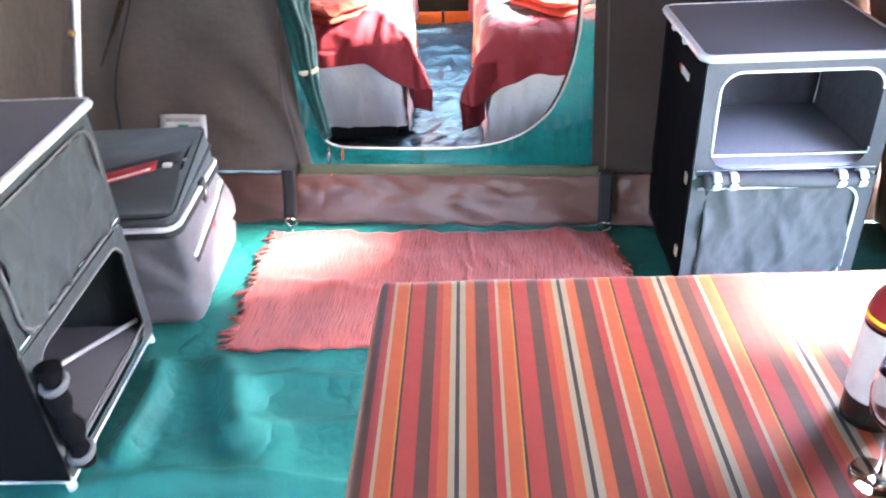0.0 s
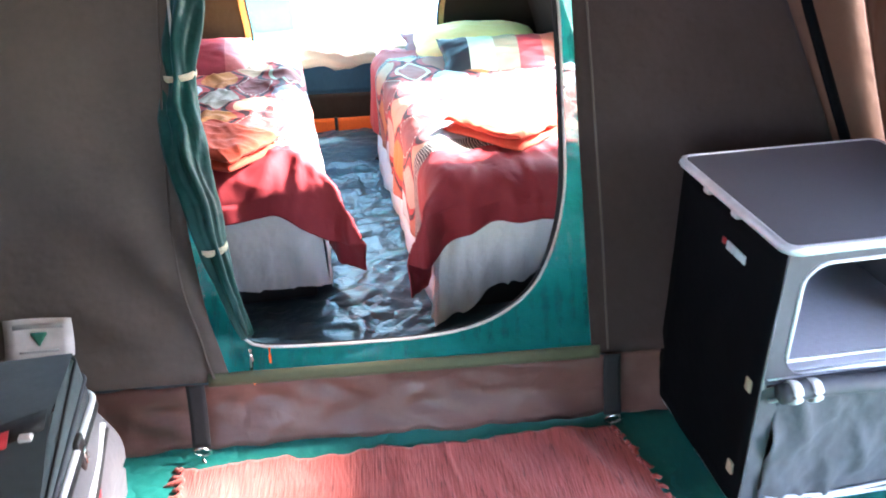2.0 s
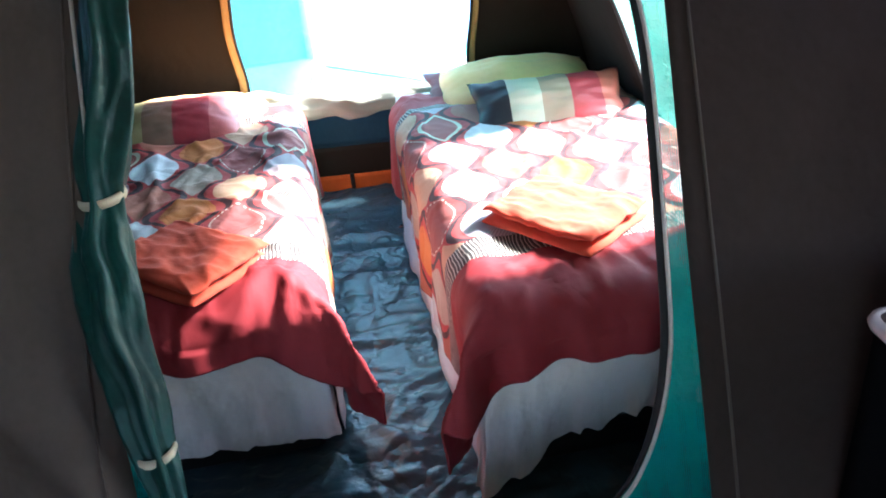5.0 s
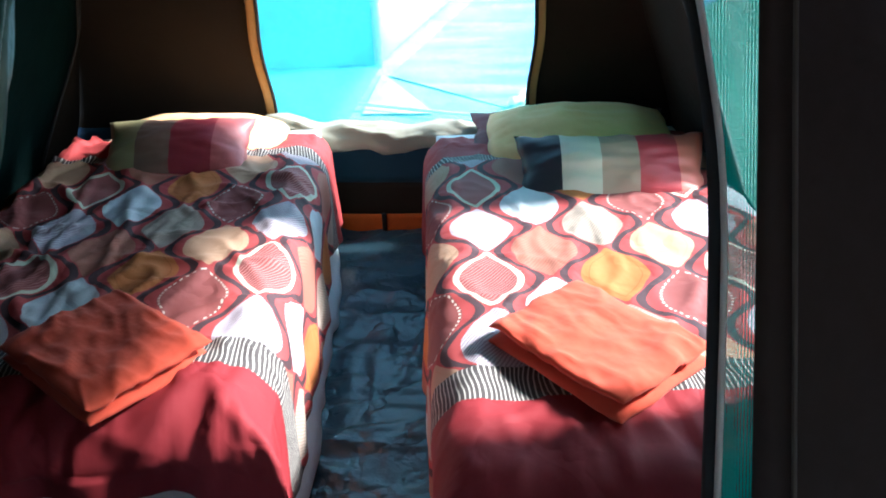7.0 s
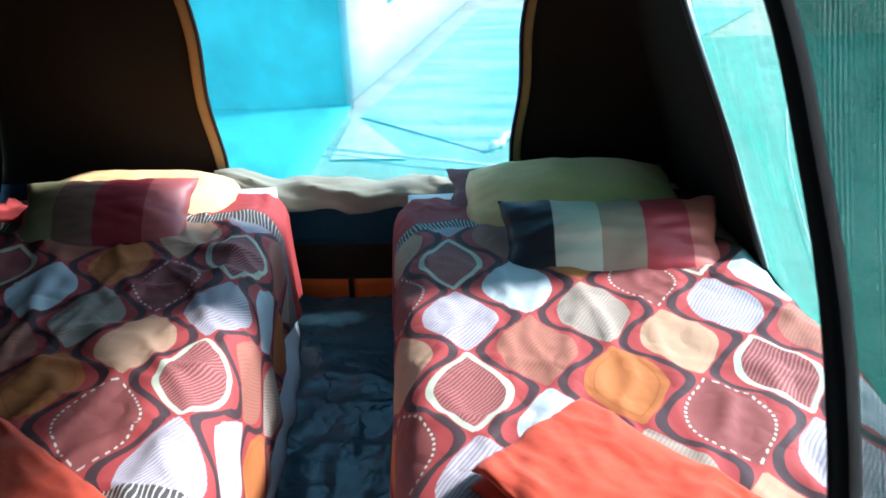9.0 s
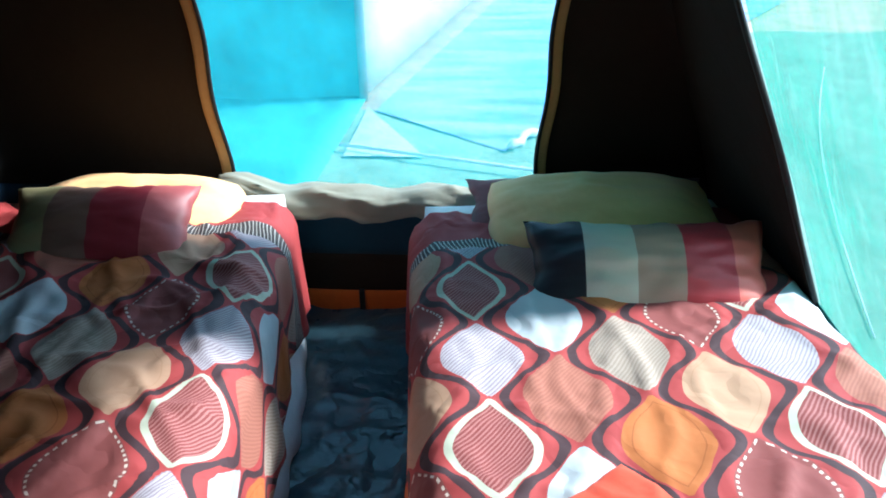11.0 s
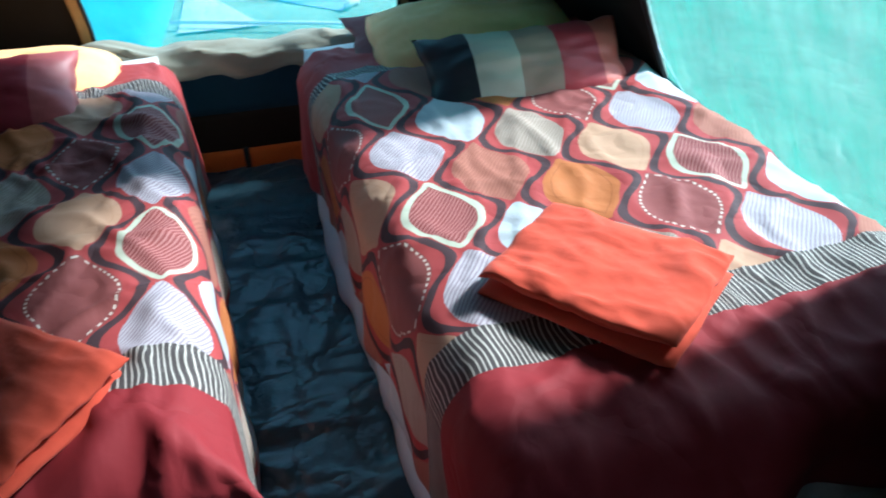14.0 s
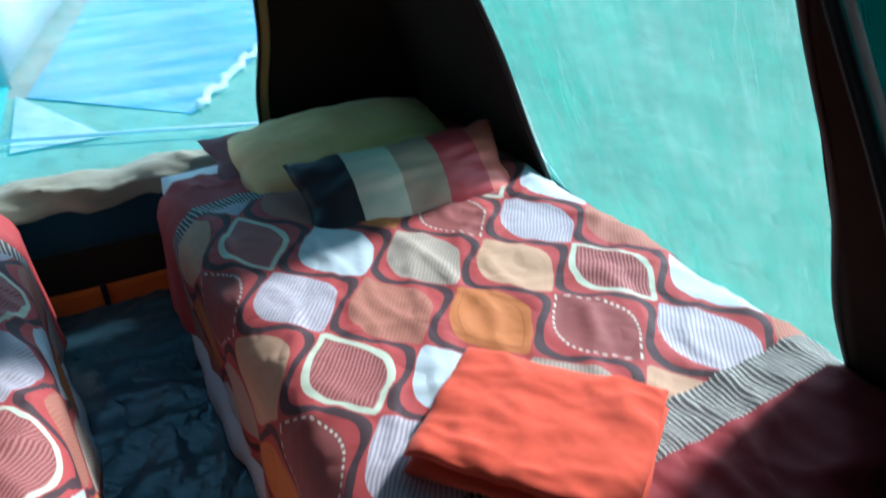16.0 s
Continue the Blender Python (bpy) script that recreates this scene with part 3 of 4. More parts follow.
door_sill = thing("door_sill", None, "wrinkled brown coated flap below the doorway", "sill", kind="structure")
part("olive_band", wall_sheet(-0.575, 0.575, 0.205, 0.243, 0.004, 40, 3, 0.004), olive, door_sill)
part("brown_flap", surface(lambda a, b: (-1.7 + 2.75 * a, 0.012 - 0.05 * (1 - b) ** 2 + 0.018 * rnd(a * 9, b * 2, 2) + 0.016 * rnd(a * 26 + b * 3, b * 3, 5) + 0.008 * rnd(a * 60 - b * 4, b * 6, 6), 0.012 + 0.192 * b), 160, 12, thick=0.003), brown_sheet, door_sill)
for xs, nm in ((-0.606, 0), (0.603, 1)):
    strap = thing("floor_strap", pose(xs, 0, 0), "black webbing strap with a steel ring pegging the wall down", "strap", "floor straps")
    part("webbing", surface(lambda a, b: (-0.026 + 0.052 * a, -0.030 - 0.055 * (1 - b) ** 1.5, 0.055 + 0.18 * b), 4, 12, thick=0.003), black_web, strap)
    part("ring", tube([(0.024 * math.cos(a), -0.088 - 0.012 * math.sin(a), 0.040 + 0.024 * math.sin(a)) for a in np.linspace(0, 2 * math.pi, 20, endpoint=False)], 0.0035, 8, closed=True), steel, strap, "steel ring")
    part("hook", tube([(0, -0.09, 0.018), (0.002, -0.094, 0.006), (0.008, -0.098, 0.002)], 0.004, 6), steel, strap)

sign = thing("wall_label", None, "small white label with grey print sewn to the canvas", "label")
part("card", wall_sheet(-1.135, -0.945, 0.308, 0.408, 0.008, 6, 4, 0.003), white_card, sign)
part("print", wall_sheet(-1.110, -0.970, 0.380, 0.394, 0.0115, 4, 1, 0.001), ink_grey, sign, "line of grey print")
part("print", wall_sheet(-1.095, -0.985, 0.319, 0.325, 0.0115, 4, 1, 0.001), ink_grey, sign, "line of grey print")
part("mark", surface(lambda a, b: on_front(-1.04 + (a - 0.5) * 0.05 * (1 - b * 0.95 if b > 0.3 else 0.9), 0.369 - 0.035 * b, 0.0125), 4, 6, thick=0.001), ink_green, sign, "small green emblem")

cord = tagged(part("hanging_cord", tube([on_front(-1.29 + 0.02 * math.sin(z * 9), z, 0.02) for z in np.linspace(0.30, 1.9, 50)], 0.005, 6), black_web), "thin black cord hanging down the canvas wall", "cord")
pole = thing("tent_pole", None, "upright aluminium tent pole with a brass knob", "pole")
part("tube", tube([(-1.36, -0.16, 0.0), (-1.30, -0.12, 0.6), (-1.22, 0.0, 1.1), (-1.12, 0.25, 1.95)], 0.012, 12), alu, pole)
part("knob", tube([(-1.268, -0.11, 0.80), (-1.24, -0.14, 0.81)], [0.012, 0.010], 10), tan_edge, pole, "brass knob")

# ---- awning walls and roof ----
wall_right_aw = thing("wall_right", None, "rust-brown canvas side wall of the awning", "wall", kind="structure")


def rust_panel(y0, y1, z0, z1):
    return surface(lambda a, b: (1.62 - 0.136 * (z0 + (z1 - z0) * b) + 0.015 * rnd(a * 3 + y0, b * 3 + z0), min(y0 + (y1 - y0) * a, y_front(z0 + (z1 - z0) * b) + 0.04), z0 + (z1 - z0) * b), 16, 16, thick=0.004)


for y0, y1, z0, z1 in ((-1.42, -3.6, 0, 2.2), (-0.72, -1.05, 1.22, 2.2), (-1.05, -1.42, 1.50, 2.2), (0.95, -0.72, 0, 1.56), (0.95, 0.42, 1.56, 2.10), (0.12, -0.72, 1.56, 2.10), (0.95, -0.72, 2.10, 2.2)):
    part("panel", rust_panel(y0, y1, z0, z1), canvas_rust, wall_right_aw)
part("corner_panel", surface(lambda a, b: (0.75 + 0.90 * a, y_front(2.2 * b) + 0.05, 2.2 * b), 10, 16, thick=0.004), canvas_rust, wall_right_aw)
part("pole", tube([(1.44, 0.02, 0.0), (1.36, 0.2, 0.7), (1.26, 0.42, 1.1), (1.02, 0.8, 2.0)], 0.016, 10), ripstop_black, wall_right_aw, "black pole sleeve in the corner seam")
part("sun_vent_net", rust_panel(0.42, 0.12, 1.56, 2.10), sun_vent_mesh, wall_right_aw, "dark net over an unseen vent added to let a sun patch in")
wall_left_aw = thing("wall_left", None, "tan canvas side wall of the awning", "wall", kind="structure")
part("panel", surface(lambda a, b: (-1.62 + 0.28 * b + 0.03 * rnd(a * 8, b * 3), 0.6 - 4.2 * a, 2.2 * b), 50, 16, thick=0.004), canvas, wall_left_aw)
tagged(part("awning_roof", surface(lambda a, b: (-1.45 + (2.77 if b > 0.56 else 3.3) * a, -3.6 + 5.0 * b, 2.2 - (0.0 if b > 0.56 else 0.46 * max(0, (a - 0.6) / 0.4)) + 0.02 * rnd(a * 5, b * 5)), 20, 24, thick=0.004), canvas_roof), "tan canvas awning roof, out of view, paler to pass warm light", "roof", kind="structure")
south_light_stop = thing("south_light_stop", None, "unseen canvas panel added behind the camera to block south light", "wall", kind="structure")
part("panel", surface(lambda a, b: (-0.7 + 2.3 * a, -3.6 + 0.02 * rnd(a * 7, b * 4), 2.2 * b), 24, 12, thick=0.004), canvas, south_light_stop)

# ---- walls of the sleeping tent ----
def side_point(xf, y, z, s): return Vector((xf(z, y) + s * 0.014 * rnd(y * 2.5, z * 2.5, s), y, z))


def side_wall(xf, s, y0, y1, z0, z1, nu=24, nv=24):
    def fn(a, b):
        z = z0 + (z1 - z0) * b
        ya = y0 if y0 is not None else y_front(z) + 0.03
        yb = y1 if y1 is not None else y_back(z)
        return side_point(xf, ya + (yb - ya) * a, z, s)
    return surface(fn, nu, nv, thick=0.005)


WIN_Z0, WIN_Z1 = 0.47, 1.58
inner_right = thing("wall_east", None, "brown canvas side wall of the sleeping tent with a net window", "wall", kind="structure")
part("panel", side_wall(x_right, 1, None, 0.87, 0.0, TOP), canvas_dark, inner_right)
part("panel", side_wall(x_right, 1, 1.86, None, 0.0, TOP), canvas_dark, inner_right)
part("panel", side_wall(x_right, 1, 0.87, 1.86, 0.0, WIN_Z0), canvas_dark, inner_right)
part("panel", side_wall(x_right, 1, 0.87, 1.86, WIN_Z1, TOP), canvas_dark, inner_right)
window_2 = thing("window_2", None, "teal insect-net window in the leaning side wall", "window", kind="structure")
part("net", surface(lambda a, b: side_point(x_right, 0.87 + 0.99 * a, WIN_Z0 + (WIN_Z1 - WIN_Z0) * b, 1) + Vector((0.012, 0, 0)), 30, 24), side_net, window_2).visible_shadow = False
part("edge_band", surface(lambda a, b: side_point(x_right, 0.87 + 0.99 * a, WIN_Z0 + 0.085 * b + 0.01 * math.sin(a * 7), 1) + Vector((0.004, 0, 0)), 30, 3, thick=0.002), teal_cloth, window_2, "teal hem along the bottom")
for ye in (0.87, 1.86):
    part("zip_edge", tube([side_point(x_right, ye + 0.012 * math.sin(z * 11), z, 1) for z in np.linspace(WIN_Z0, WIN_Z1, 30)], 0.012, 8, flat=0.6), black_tape, window_2, "black zip edge")

part("ground_skirt", surface(lambda a, b: (0.62 + 0.85 * a, 0.088 + 0.004 * rnd(a * 8, b * 2), 0.004 + 0.27 * b), 20, 4, thick=0.003), canvas_dark, inner_right)
inner_left = thing("wall_west", None, "dark brown canvas side wall of the sleeping tent", "wall", kind="structure")
part("panel", side_wall(x_left, -1, None, None, 0.0, TOP, 40, 24), canvas_dark, inner_left)
def net_edge(z): return min(2.28 + 0.42 * (z - 0.43), y_back(z) - 0.03)


window_3 = thing("window_3", None, "closed side window covered by dark teal net", "window", kind="structure")
part("net", surface(lambda a, b: side_point(x_left, max(0.40, y_front(0.40 + 1.5 * b) + 0.06) * (1 - a) + net_edge(0.40 + 1.5 * b) * a, 0.40 + 1.5 * b, -1) + Vector((0.014, 0, 0)), 24, 20, thick=0.002), teal_black, window_3)
part("zip_edge", tube([side_point(x_left, net_edge(z) + 0.008 * math.sin(z * 11), z, -1) + Vector((0.016, 0, 0)) for z in np.linspace(0.40, 1.90, 30)], 0.011, 8, flat=0.6), black_tape, window_3)


def back_point(x, z, out=0.0): return Vector((x, y_back(z) - out + 0.010 * rnd(x * 3, z * 3, 9), z))


def win_l(z): return -0.725 + 0.06 * (z - 0.55) + 0.008 * math.sin(z * 13)
def win_r(z): return 0.325 + 0.055 * (z - 0.55) + 0.006 * math.sin(z * 15 + 1)
BW0, BW1 = 0.50, 1.40


def back_sheet(fa, fb, z0, z1, nu=20, nv=20, out=0.0):
    def fn(a, b):
        z = z0 + (z1 - z0) * b
        return back_point(fa(z) + (fb(z) - fa(z)) * a, z, out)
    return surface(fn, nu, nv, thick=0.005)


wall_back = thing("wall_back", None, "dark brown canvas back wall with a large window", "wall", kind="structure")
def edge_r(z): return x_right(z, y_back(z)) + 0.02
def edge_l(z): return x_left(z, y_back(z)) - 0.02
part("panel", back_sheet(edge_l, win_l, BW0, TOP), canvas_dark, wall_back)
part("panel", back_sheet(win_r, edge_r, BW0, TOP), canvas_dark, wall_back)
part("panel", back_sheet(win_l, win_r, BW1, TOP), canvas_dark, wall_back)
part("lower_panel", back_sheet(edge_l, edge_r, 0.245, BW0, 40, 8), navy_cloth, wall_back, "navy band below the window")
part("lower_panel", back_sheet(edge_l, edge_r, 0.07, 0.245, 40, 6), canvas_dark, wall_back)
part("orange_band", back_sheet(edge_l, edge_r, 0.0, 0.098, 40, 4, 0.008), orange_cloth, wall_back, "orange band at the foot of the wall")
part("band_joint", box(-0.305, -0.285, 2.635, 2.655, 0.02, 0.105, 0.003), black_web, wall_back)

window_1 = thing("window_1", None, "large back window of pale teal insect net with its flap rolled down", "window", kind="structure")
part("net", surface(lambda a, b: back_point(win_l(BW0 + (BW1 - BW0) * b) * (1 - a) + win_r(BW0 + (BW1 - BW0) * b) * a, BW0 + (BW1 - BW0) * b, -0.012), 24, 24), teal_net, window_1).visible_shadow = False
for fx, sg in ((win_l, -1), (win_r, 1)):
    part("edging", surface(lambda a, b: back_point(fx(BW0 + (BW1 - BW0) * b) + sg * (0.004 + (0.034 if sg < 0 else 0.028) * a), BW0 + (BW1 - BW0) * b, 0.010), 3, 40, thick=0.004), tan_edge, window_1, "tan edging tape")
    part("zip", tube([back_point(fx(z) - sg * 0.002, z, 0.012) for z in np.linspace(BW0, BW1, 60)], 0.007, 6), black_tape, window_1, "black zip")


def sill_mid(a):
    return Vector((-0.74 + 1.13 * a, 2.60 - 0.02 * math.sin(a * 9) - 0.04 * math.sin(a * math.pi), 0.530 - 0.050 * math.sin(a * math.pi) + 0.008 * math.sin(a * 23)))
bm = tube([sill_mid(a) for a in np.linspace(0, 1, 150)], [0.042 + 0.014 * math.sin(math.pi * a) + 0.004 * math.sin(a * 31) for a in np.linspace(0, 1, 150)], 30)
bm.verts.index_update()
for v in bm.verts:
    n, turn = min(149, v.index // 30), (v.index % 30) * 2 * math.pi / 30
    mid = sill_mid(n / 149)
    ridge = 1 - min(1, abs(rnd(v.co.x * 2.6 + 0.9 * math.sin(turn), turn * 0.8, 2)) * 3.2)
    fine = rnd(v.co.x * 16 + turn * 1.5, turn * 1.2, 6)
    v.co += (v.co - mid) * (0.36 * ridge * ridge + 0.08 * fine - 0.08)
part("rolled_flap", bm, sill_cloth, window_1, "stone-coloured window flap rolled below the net")
tagged(part("ceiling", surface(lambda a, b: (x_left(TOP) - 0.15 + (x_right(TOP) - x_left(TOP) + 0.45) * a, y_front(TOP) - 0.05 + (y_back(TOP) - y_front(TOP) + 0.12) * b, TOP + 0.004), 10, 10, thick=0.004), canvas_dark), "brown canvas roof of the sleeping tent", "ceiling", kind="structure")


# ---- beds ----
def arc(s, half, r):
    """Place across and drop for a length s measured from the middle, over a rounded edge."""
    g, flat = (1 if s >= 0 else -1), half - r
    d = abs(s) - flat
    if d <= 0:
        return s, 0.0
    if d < r * math.pi / 2:
        return g * (flat + r * math.sin(d / r)), r * (1 - math.cos(d / r))
    return g * half, r + d - r * math.pi / 2


def bed(m, half, length, top, label, aisle, cream, foot_drop, corner, rumple, tip):
    """aisle: +1 or -1, the side that is seen; cream: the middle of a pale-rimmed leaf, from the bed's middle and its head."""
    b = thing("bed", m, label, "bed", "two beds in the sleeping tent")
    # skirted mattress
    def skirt(x0, x1, y0, y1, z0, z1, pleat):
        bm2 = bmesh.new()
        path = []
        per = [(x0, y0), (x1, y0), (x1, y1), (x0, y1)]
        for i in range(4):
            p, q = Vector(per[i]), Vector(per[(i + 1) % 4])
            nn = max(2, int((q - p).length / 0.012))
            for s in range(nn):
                path.append(p + (q - p) * s / nn)
        c = Vector(((x0 + x1) / 2, (y0 + y1) / 2))
        rings2 = []
        for j in range(9):
            k = j / 8
            ring2 = []
            for i, p in enumerate(path):
                d = (p - c).normalized()
                w = pleat * (1 - k) * (rnd(p.x * 15 + 2 * k, p.y * 15, 0.4 * k) + 0.6 * (1 - min(1, abs(rnd(p.x * 9 - 1.5 * k, p.y * 9, 4)) * 5)) + 0.3 * rnd(p.x * 45, p.y * 45, k)) - (0.02 * (k ** 6))
                near = math.exp(-((p.x - aisle * half) ** 2 + (p.y + length) ** 2) / 0.03)
                w += (pleat - 0.02) * (1 - k) ** 2 * (5.0 * near + 1.6 * rnd(p.x * 5 + k, p.y * 5, 3))
                hem = (pleat - 0.026) * (1 - k) * (1.2 * rnd(p.x * 9, p.y * 9, 7) + 0.6) * 2 + (0.12 * (1 - k) * smooth_step((p.x + half) / half) if aisle < 0 else 0)
                ring2.append(bm2.verts.new((p.x + d.x * w, p.y + d.y * w, max(0.022, z0 + (z1 - z0) * k + hem))))
            rings2.append(ring2)
        for ra, rb in zip(rings2, rings2[1:]):
            for i in range(len(path)):
                bm2.faces.new((ra[i], ra[(i + 1) % len(path)], rb[(i + 1) % len(path)], rb[i]))
        bm2.faces.new(rings2[-1])
        return bm2
    part("base", box(-half + 0.07, half - 0.07, -length + 0.06, -0.03, 0.02, 0.14, 0.01), base_black, b, "black bed base")
    low = 0.10 if aisle > 0 else 0.035
    part("skirt", skirt(-half + 0.035, half - 0.035, -length + 0.03, -0.02, low, top - 0.03, 0.026 if aisle > 0 else 0.045), mattress_cloth, b, "white pleated bed skirt")
    # sheet hanging on the aisle side
    ex = aisle * (half - 0.022)
    part("sheet", surface(lambda a, c: (ex + aisle * (0.012 * rnd(a * 14, c * 2, 3) + 0.028 * (1 - c) ** 2 * (1 + rnd(a * 3, 2, 5))), -length + 0.10 + (length - 0.25) * a, 0.03 + 0.02 * rnd(a * 20, 0, 1) * (1 - c) + 0.30 * c), 90, 6, thick=0.003), white_sheet, b, "white sheet hanging to the floor")
    # quilt
    side, v1, V0 = half + 0.35, length + foot_drop, 0.17
    r = 0.10

    def drape(a, c):
        s = -side + 2 * side * a
        v = V0 + c * (v1 - V0 + tip * smooth_step((aisle * s - half + 0.22) / 0.26))
        x, ds = arc(s, half, r)
        vy, dt = arc(v - length / 2, length / 2, r) if v > length / 2 else (v - length / 2, 0.0)
        yy = -(vy + length / 2)
        ws, wt = ds / 0.35, dt / max(foot_drop, 0.01)
        both = min(ds, dt)
        z = top - max(ds, dt) + 0.12 * both
        g = 1 if s > 0 else -1
        x += g * (0.38 * both + 0.020 * ws * (0.4 + rnd(v * 7, a * 3, 2)))
        yy -= 0.35 * both + 0.02 * wt * (0.5 + rnd(s * 8, 1, 2))
        puff = 0.012 * rnd(s * 3, v * 3, 1) + 0.006 * rnd(s * 9, v * 7, 4) + 0.008 * max(0, rnd(s * 5 + v * 2, v * 2.5, 8))
        for k, (kx, ky) in enumerate(((7, 3), (4, -6), (9, 5))):
            q = rnd(s * kx + 0.6 * rnd(s * 4, v * 4, k), v * ky, 11 + k)
            puff += rumple * (1 + (0.0 if aisle < 0 else 0.9) * smooth_step((-aisle * s - 0.05) / 0.3)) * 0.0065 * (1 - min(1, abs(q) * 3.5)) ** 2
        foot = smooth_step((v - length + 0.34) / 0.2)
        if foot > 0:
            for k, (kx, ky, amp) in enumerate(((6, 2.0, 0.009), (11, 3.5, 0.007), (4, 5, 0.006))):
                fold = rnd(s * kx + 1.6 * (v - length) * aisle + 0.3 * rnd(s * 5, v * 5, 20 + k), v * ky * 0.5, 31 + k)
                puff += foot * amp * ((1 - min(1, abs(fold) * 3.0)) ** 2 - 0.3)
                if dt > 0:
                    yy -= foot * amp * 0.9 * (1 - min(1, abs(fold) * 3.0)) ** 2 * min(1, dt / r)
        if ds > r or dt > r:
            x += g * 0.018 * ws * rnd(v * 11, ds * 3, 6)
            yy += 0.022 * wt * rnd(s * 10, dt * 2, 6)
            puff *= 0.3
        return Vector((x, yy, max(z + puff, 0.025)))
    q = part("quilt", surface(drape, 150, 230, thick=0.006, uv=lambda a, c: (-side + 2 * side * a, V0 + c * (v1 - V0 + tip * smooth_step((aisle * (-side + 2 * side * a) - half + 0.22) / 0.26)))), quilt_cloth("printed_quilt", cream[0], cream[1], corner), b, "printed quilt cover of red, cream, orange and grey leaf shapes")
    return b


RZ = 6.0
right_bed = bed(pose(0.42, 2.50, 0, 0, 0, RZ), 0.50, 1.93, 0.575, "single bed under a printed red quilt, white skirt to the floor", -1, (-0.350, 0.629), 0.125, 1.575, 1.0, 0.10)
left_bed = bed(pose(-0.965, 2.48, 0, 0, 0, RZ + 1), 0.505, 1.84, 0.575, "single bed under a rumpled printed red quilt on a black base", 1, (0.432, 0.651), 0.125, 1.57, 1.6, 0.12)


# ---- pillows, towels ----
def pillow_mesh(w, d, h, seed=0, n=36, corner=0.006, soft=0.0):
    def fn(sg):
        def inner(a, b):
            x, y = 2 * a - 1, 2 * b - 1
            full = max(0.0, (1 - abs(x) ** 2.3) * (1 - abs(y) ** 2.3)) ** 0.62
            ear = 1 + corner * (abs(x * y) ** 3) * 3 - 0.065 * (1 - abs(x * y))
            z = sg * h / 2 * full * (1 + 0.16 * rnd(x * 2.2, y * 2.2, seed + sg)) + 0.007 * rnd(x * 5, y * 6, seed + 3) * full + 0.010 * max(0, rnd(x * 9, y * 2.5, seed + 7)) * abs(x) * full
            ends = 0.010 * rnd(x * 2, y * 2.6, seed + 11) * abs(x) ** 3
            return Vector((x * w / 2 * ear * math.sqrt(1 - soft * y * y) + ends, y * d / 2 * ear * math.sqrt(1 - soft * x ** 4) + 0.010 * rnd(x * 6, y * 2, seed + 13) * abs(y) ** 3, z))
        return inner
    bm = bmesh.new()
    surface(fn(1), n, n, bm), surface(fn(-1), n, n, bm)
    bmesh.ops.remove_doubles(bm, verts=bm.verts[:], dist=0.0006)
    bmesh.ops.recalc_face_normals(bm, faces=bm.faces[:])
    return bm


cush_r = stripes_cloth("striped_satin", [(0.20, (0.016, 0.015, 0.021)), (0.42, (0.58, 0.55, 0.44)), (0.63, (0.40, 0.26, 0.19)), (0.86, (0.46, 0.035, 0.045)), (1.0, (0.74, 0.15, 0.11))], 0, -0.275, 0.275)
cush_l = stripes_cloth("striped_satin_olive", [(0.26, (0.36, 0.33, 0.17)), (0.50, (0.22, 0.13, 0.10)), (0.78, (0.29, 0.030, 0.045)), (1.0, (0.46, 0.11, 0.11))], 0, -0.25, 0.25)


def pillow(m, w, d, h, material, label, seed, soft=0.0):
    p = thing("pillow", m, label, "pillow")
    part("cover", pillow_mesh(w, d, h, seed, soft=soft), material, p)
    return p


pillow(pose(0.497, 2.225, 0.600, 13, 0, 3), 0.69, 0.41, 0.20, beige_pillow, "straw-coloured pillow lying against the back wall", 1, 0.22)
pillow(pose(0.47, 2.34, 0.60, 8, 0, 3), 0.72, 0.28, 0.08, maroon_pillow, "maroon pillow under the straw-coloured one", 5)
pillow(pose(0.575, 1.905, 0.602, 38, 0, 2), 0.60, 0.28, 0.18, cush_r, "satin cushion in black, cream, brown and red stripes", 2)
pillow(pose(-0.925, 2.30, 0.580, 4, 0, 3), 0.72, 0.37, 0.165, beige_pillow, "straw-coloured pillow at the head of the bed", 3, 0.35)
pillow(pose(-0.910, 2.07, 0.618, 30, 0, 4), 0.52, 0.29, 0.16, cush_l, "satin cushion in olive, brown and dark red stripes", 4)


def towel(m, w, d, label, seed):
    t = thing("folded_blanket", m, label, "blanket", "folded blankets on the beds")
    for k, (z, sc) in enumerate(((0.0, 1.0), (0.034, 0.985))):
        def fn(sg, z=z, sc=sc, k=k):
            def inner(a, b):
                x, y = math.sin(math.pi * (a - 0.5)), math.sin(math.pi * (b - 0.5))
                full = max(0.0, (1 - abs(x) ** 8) * (1 - abs(y) ** 8)) ** 0.5
                wr = 0.008 * rnd(x * 2, y * 2, seed + k) + 0.002 * rnd(x * 4.5, y * 3, seed + 9) + (0.012 * max(0, rnd(x * 3 + y, y * 2, seed + 2)) + 0.006 * (1 - min(1, abs(rnd(x * 2 + 2 * y, y * 3, seed + 12)) * 4)) if k == 1 else 0)
                ex = 1 + 0.02 * rnd(y * 2, k, seed) + 0.015 * rnd(x * 2, k, seed + 4)
                return Vector((x * w / 2 * sc * ex, y * d / 2 * sc * ex, 0.018 + z + sg * 0.0175 * full + wr))
            return inner
        bm = bmesh.new()
        surface(fn(1), 44, 44, bm), surface(fn(-1), 44, 44, bm)
        bmesh.ops.remove_doubles(bm, verts=bm.verts[:], dist=0.0005)
        bmesh.ops.recalc_face_normals(bm, faces=bm.faces[:])
        part("fold", bm, fleece, t)
    return t


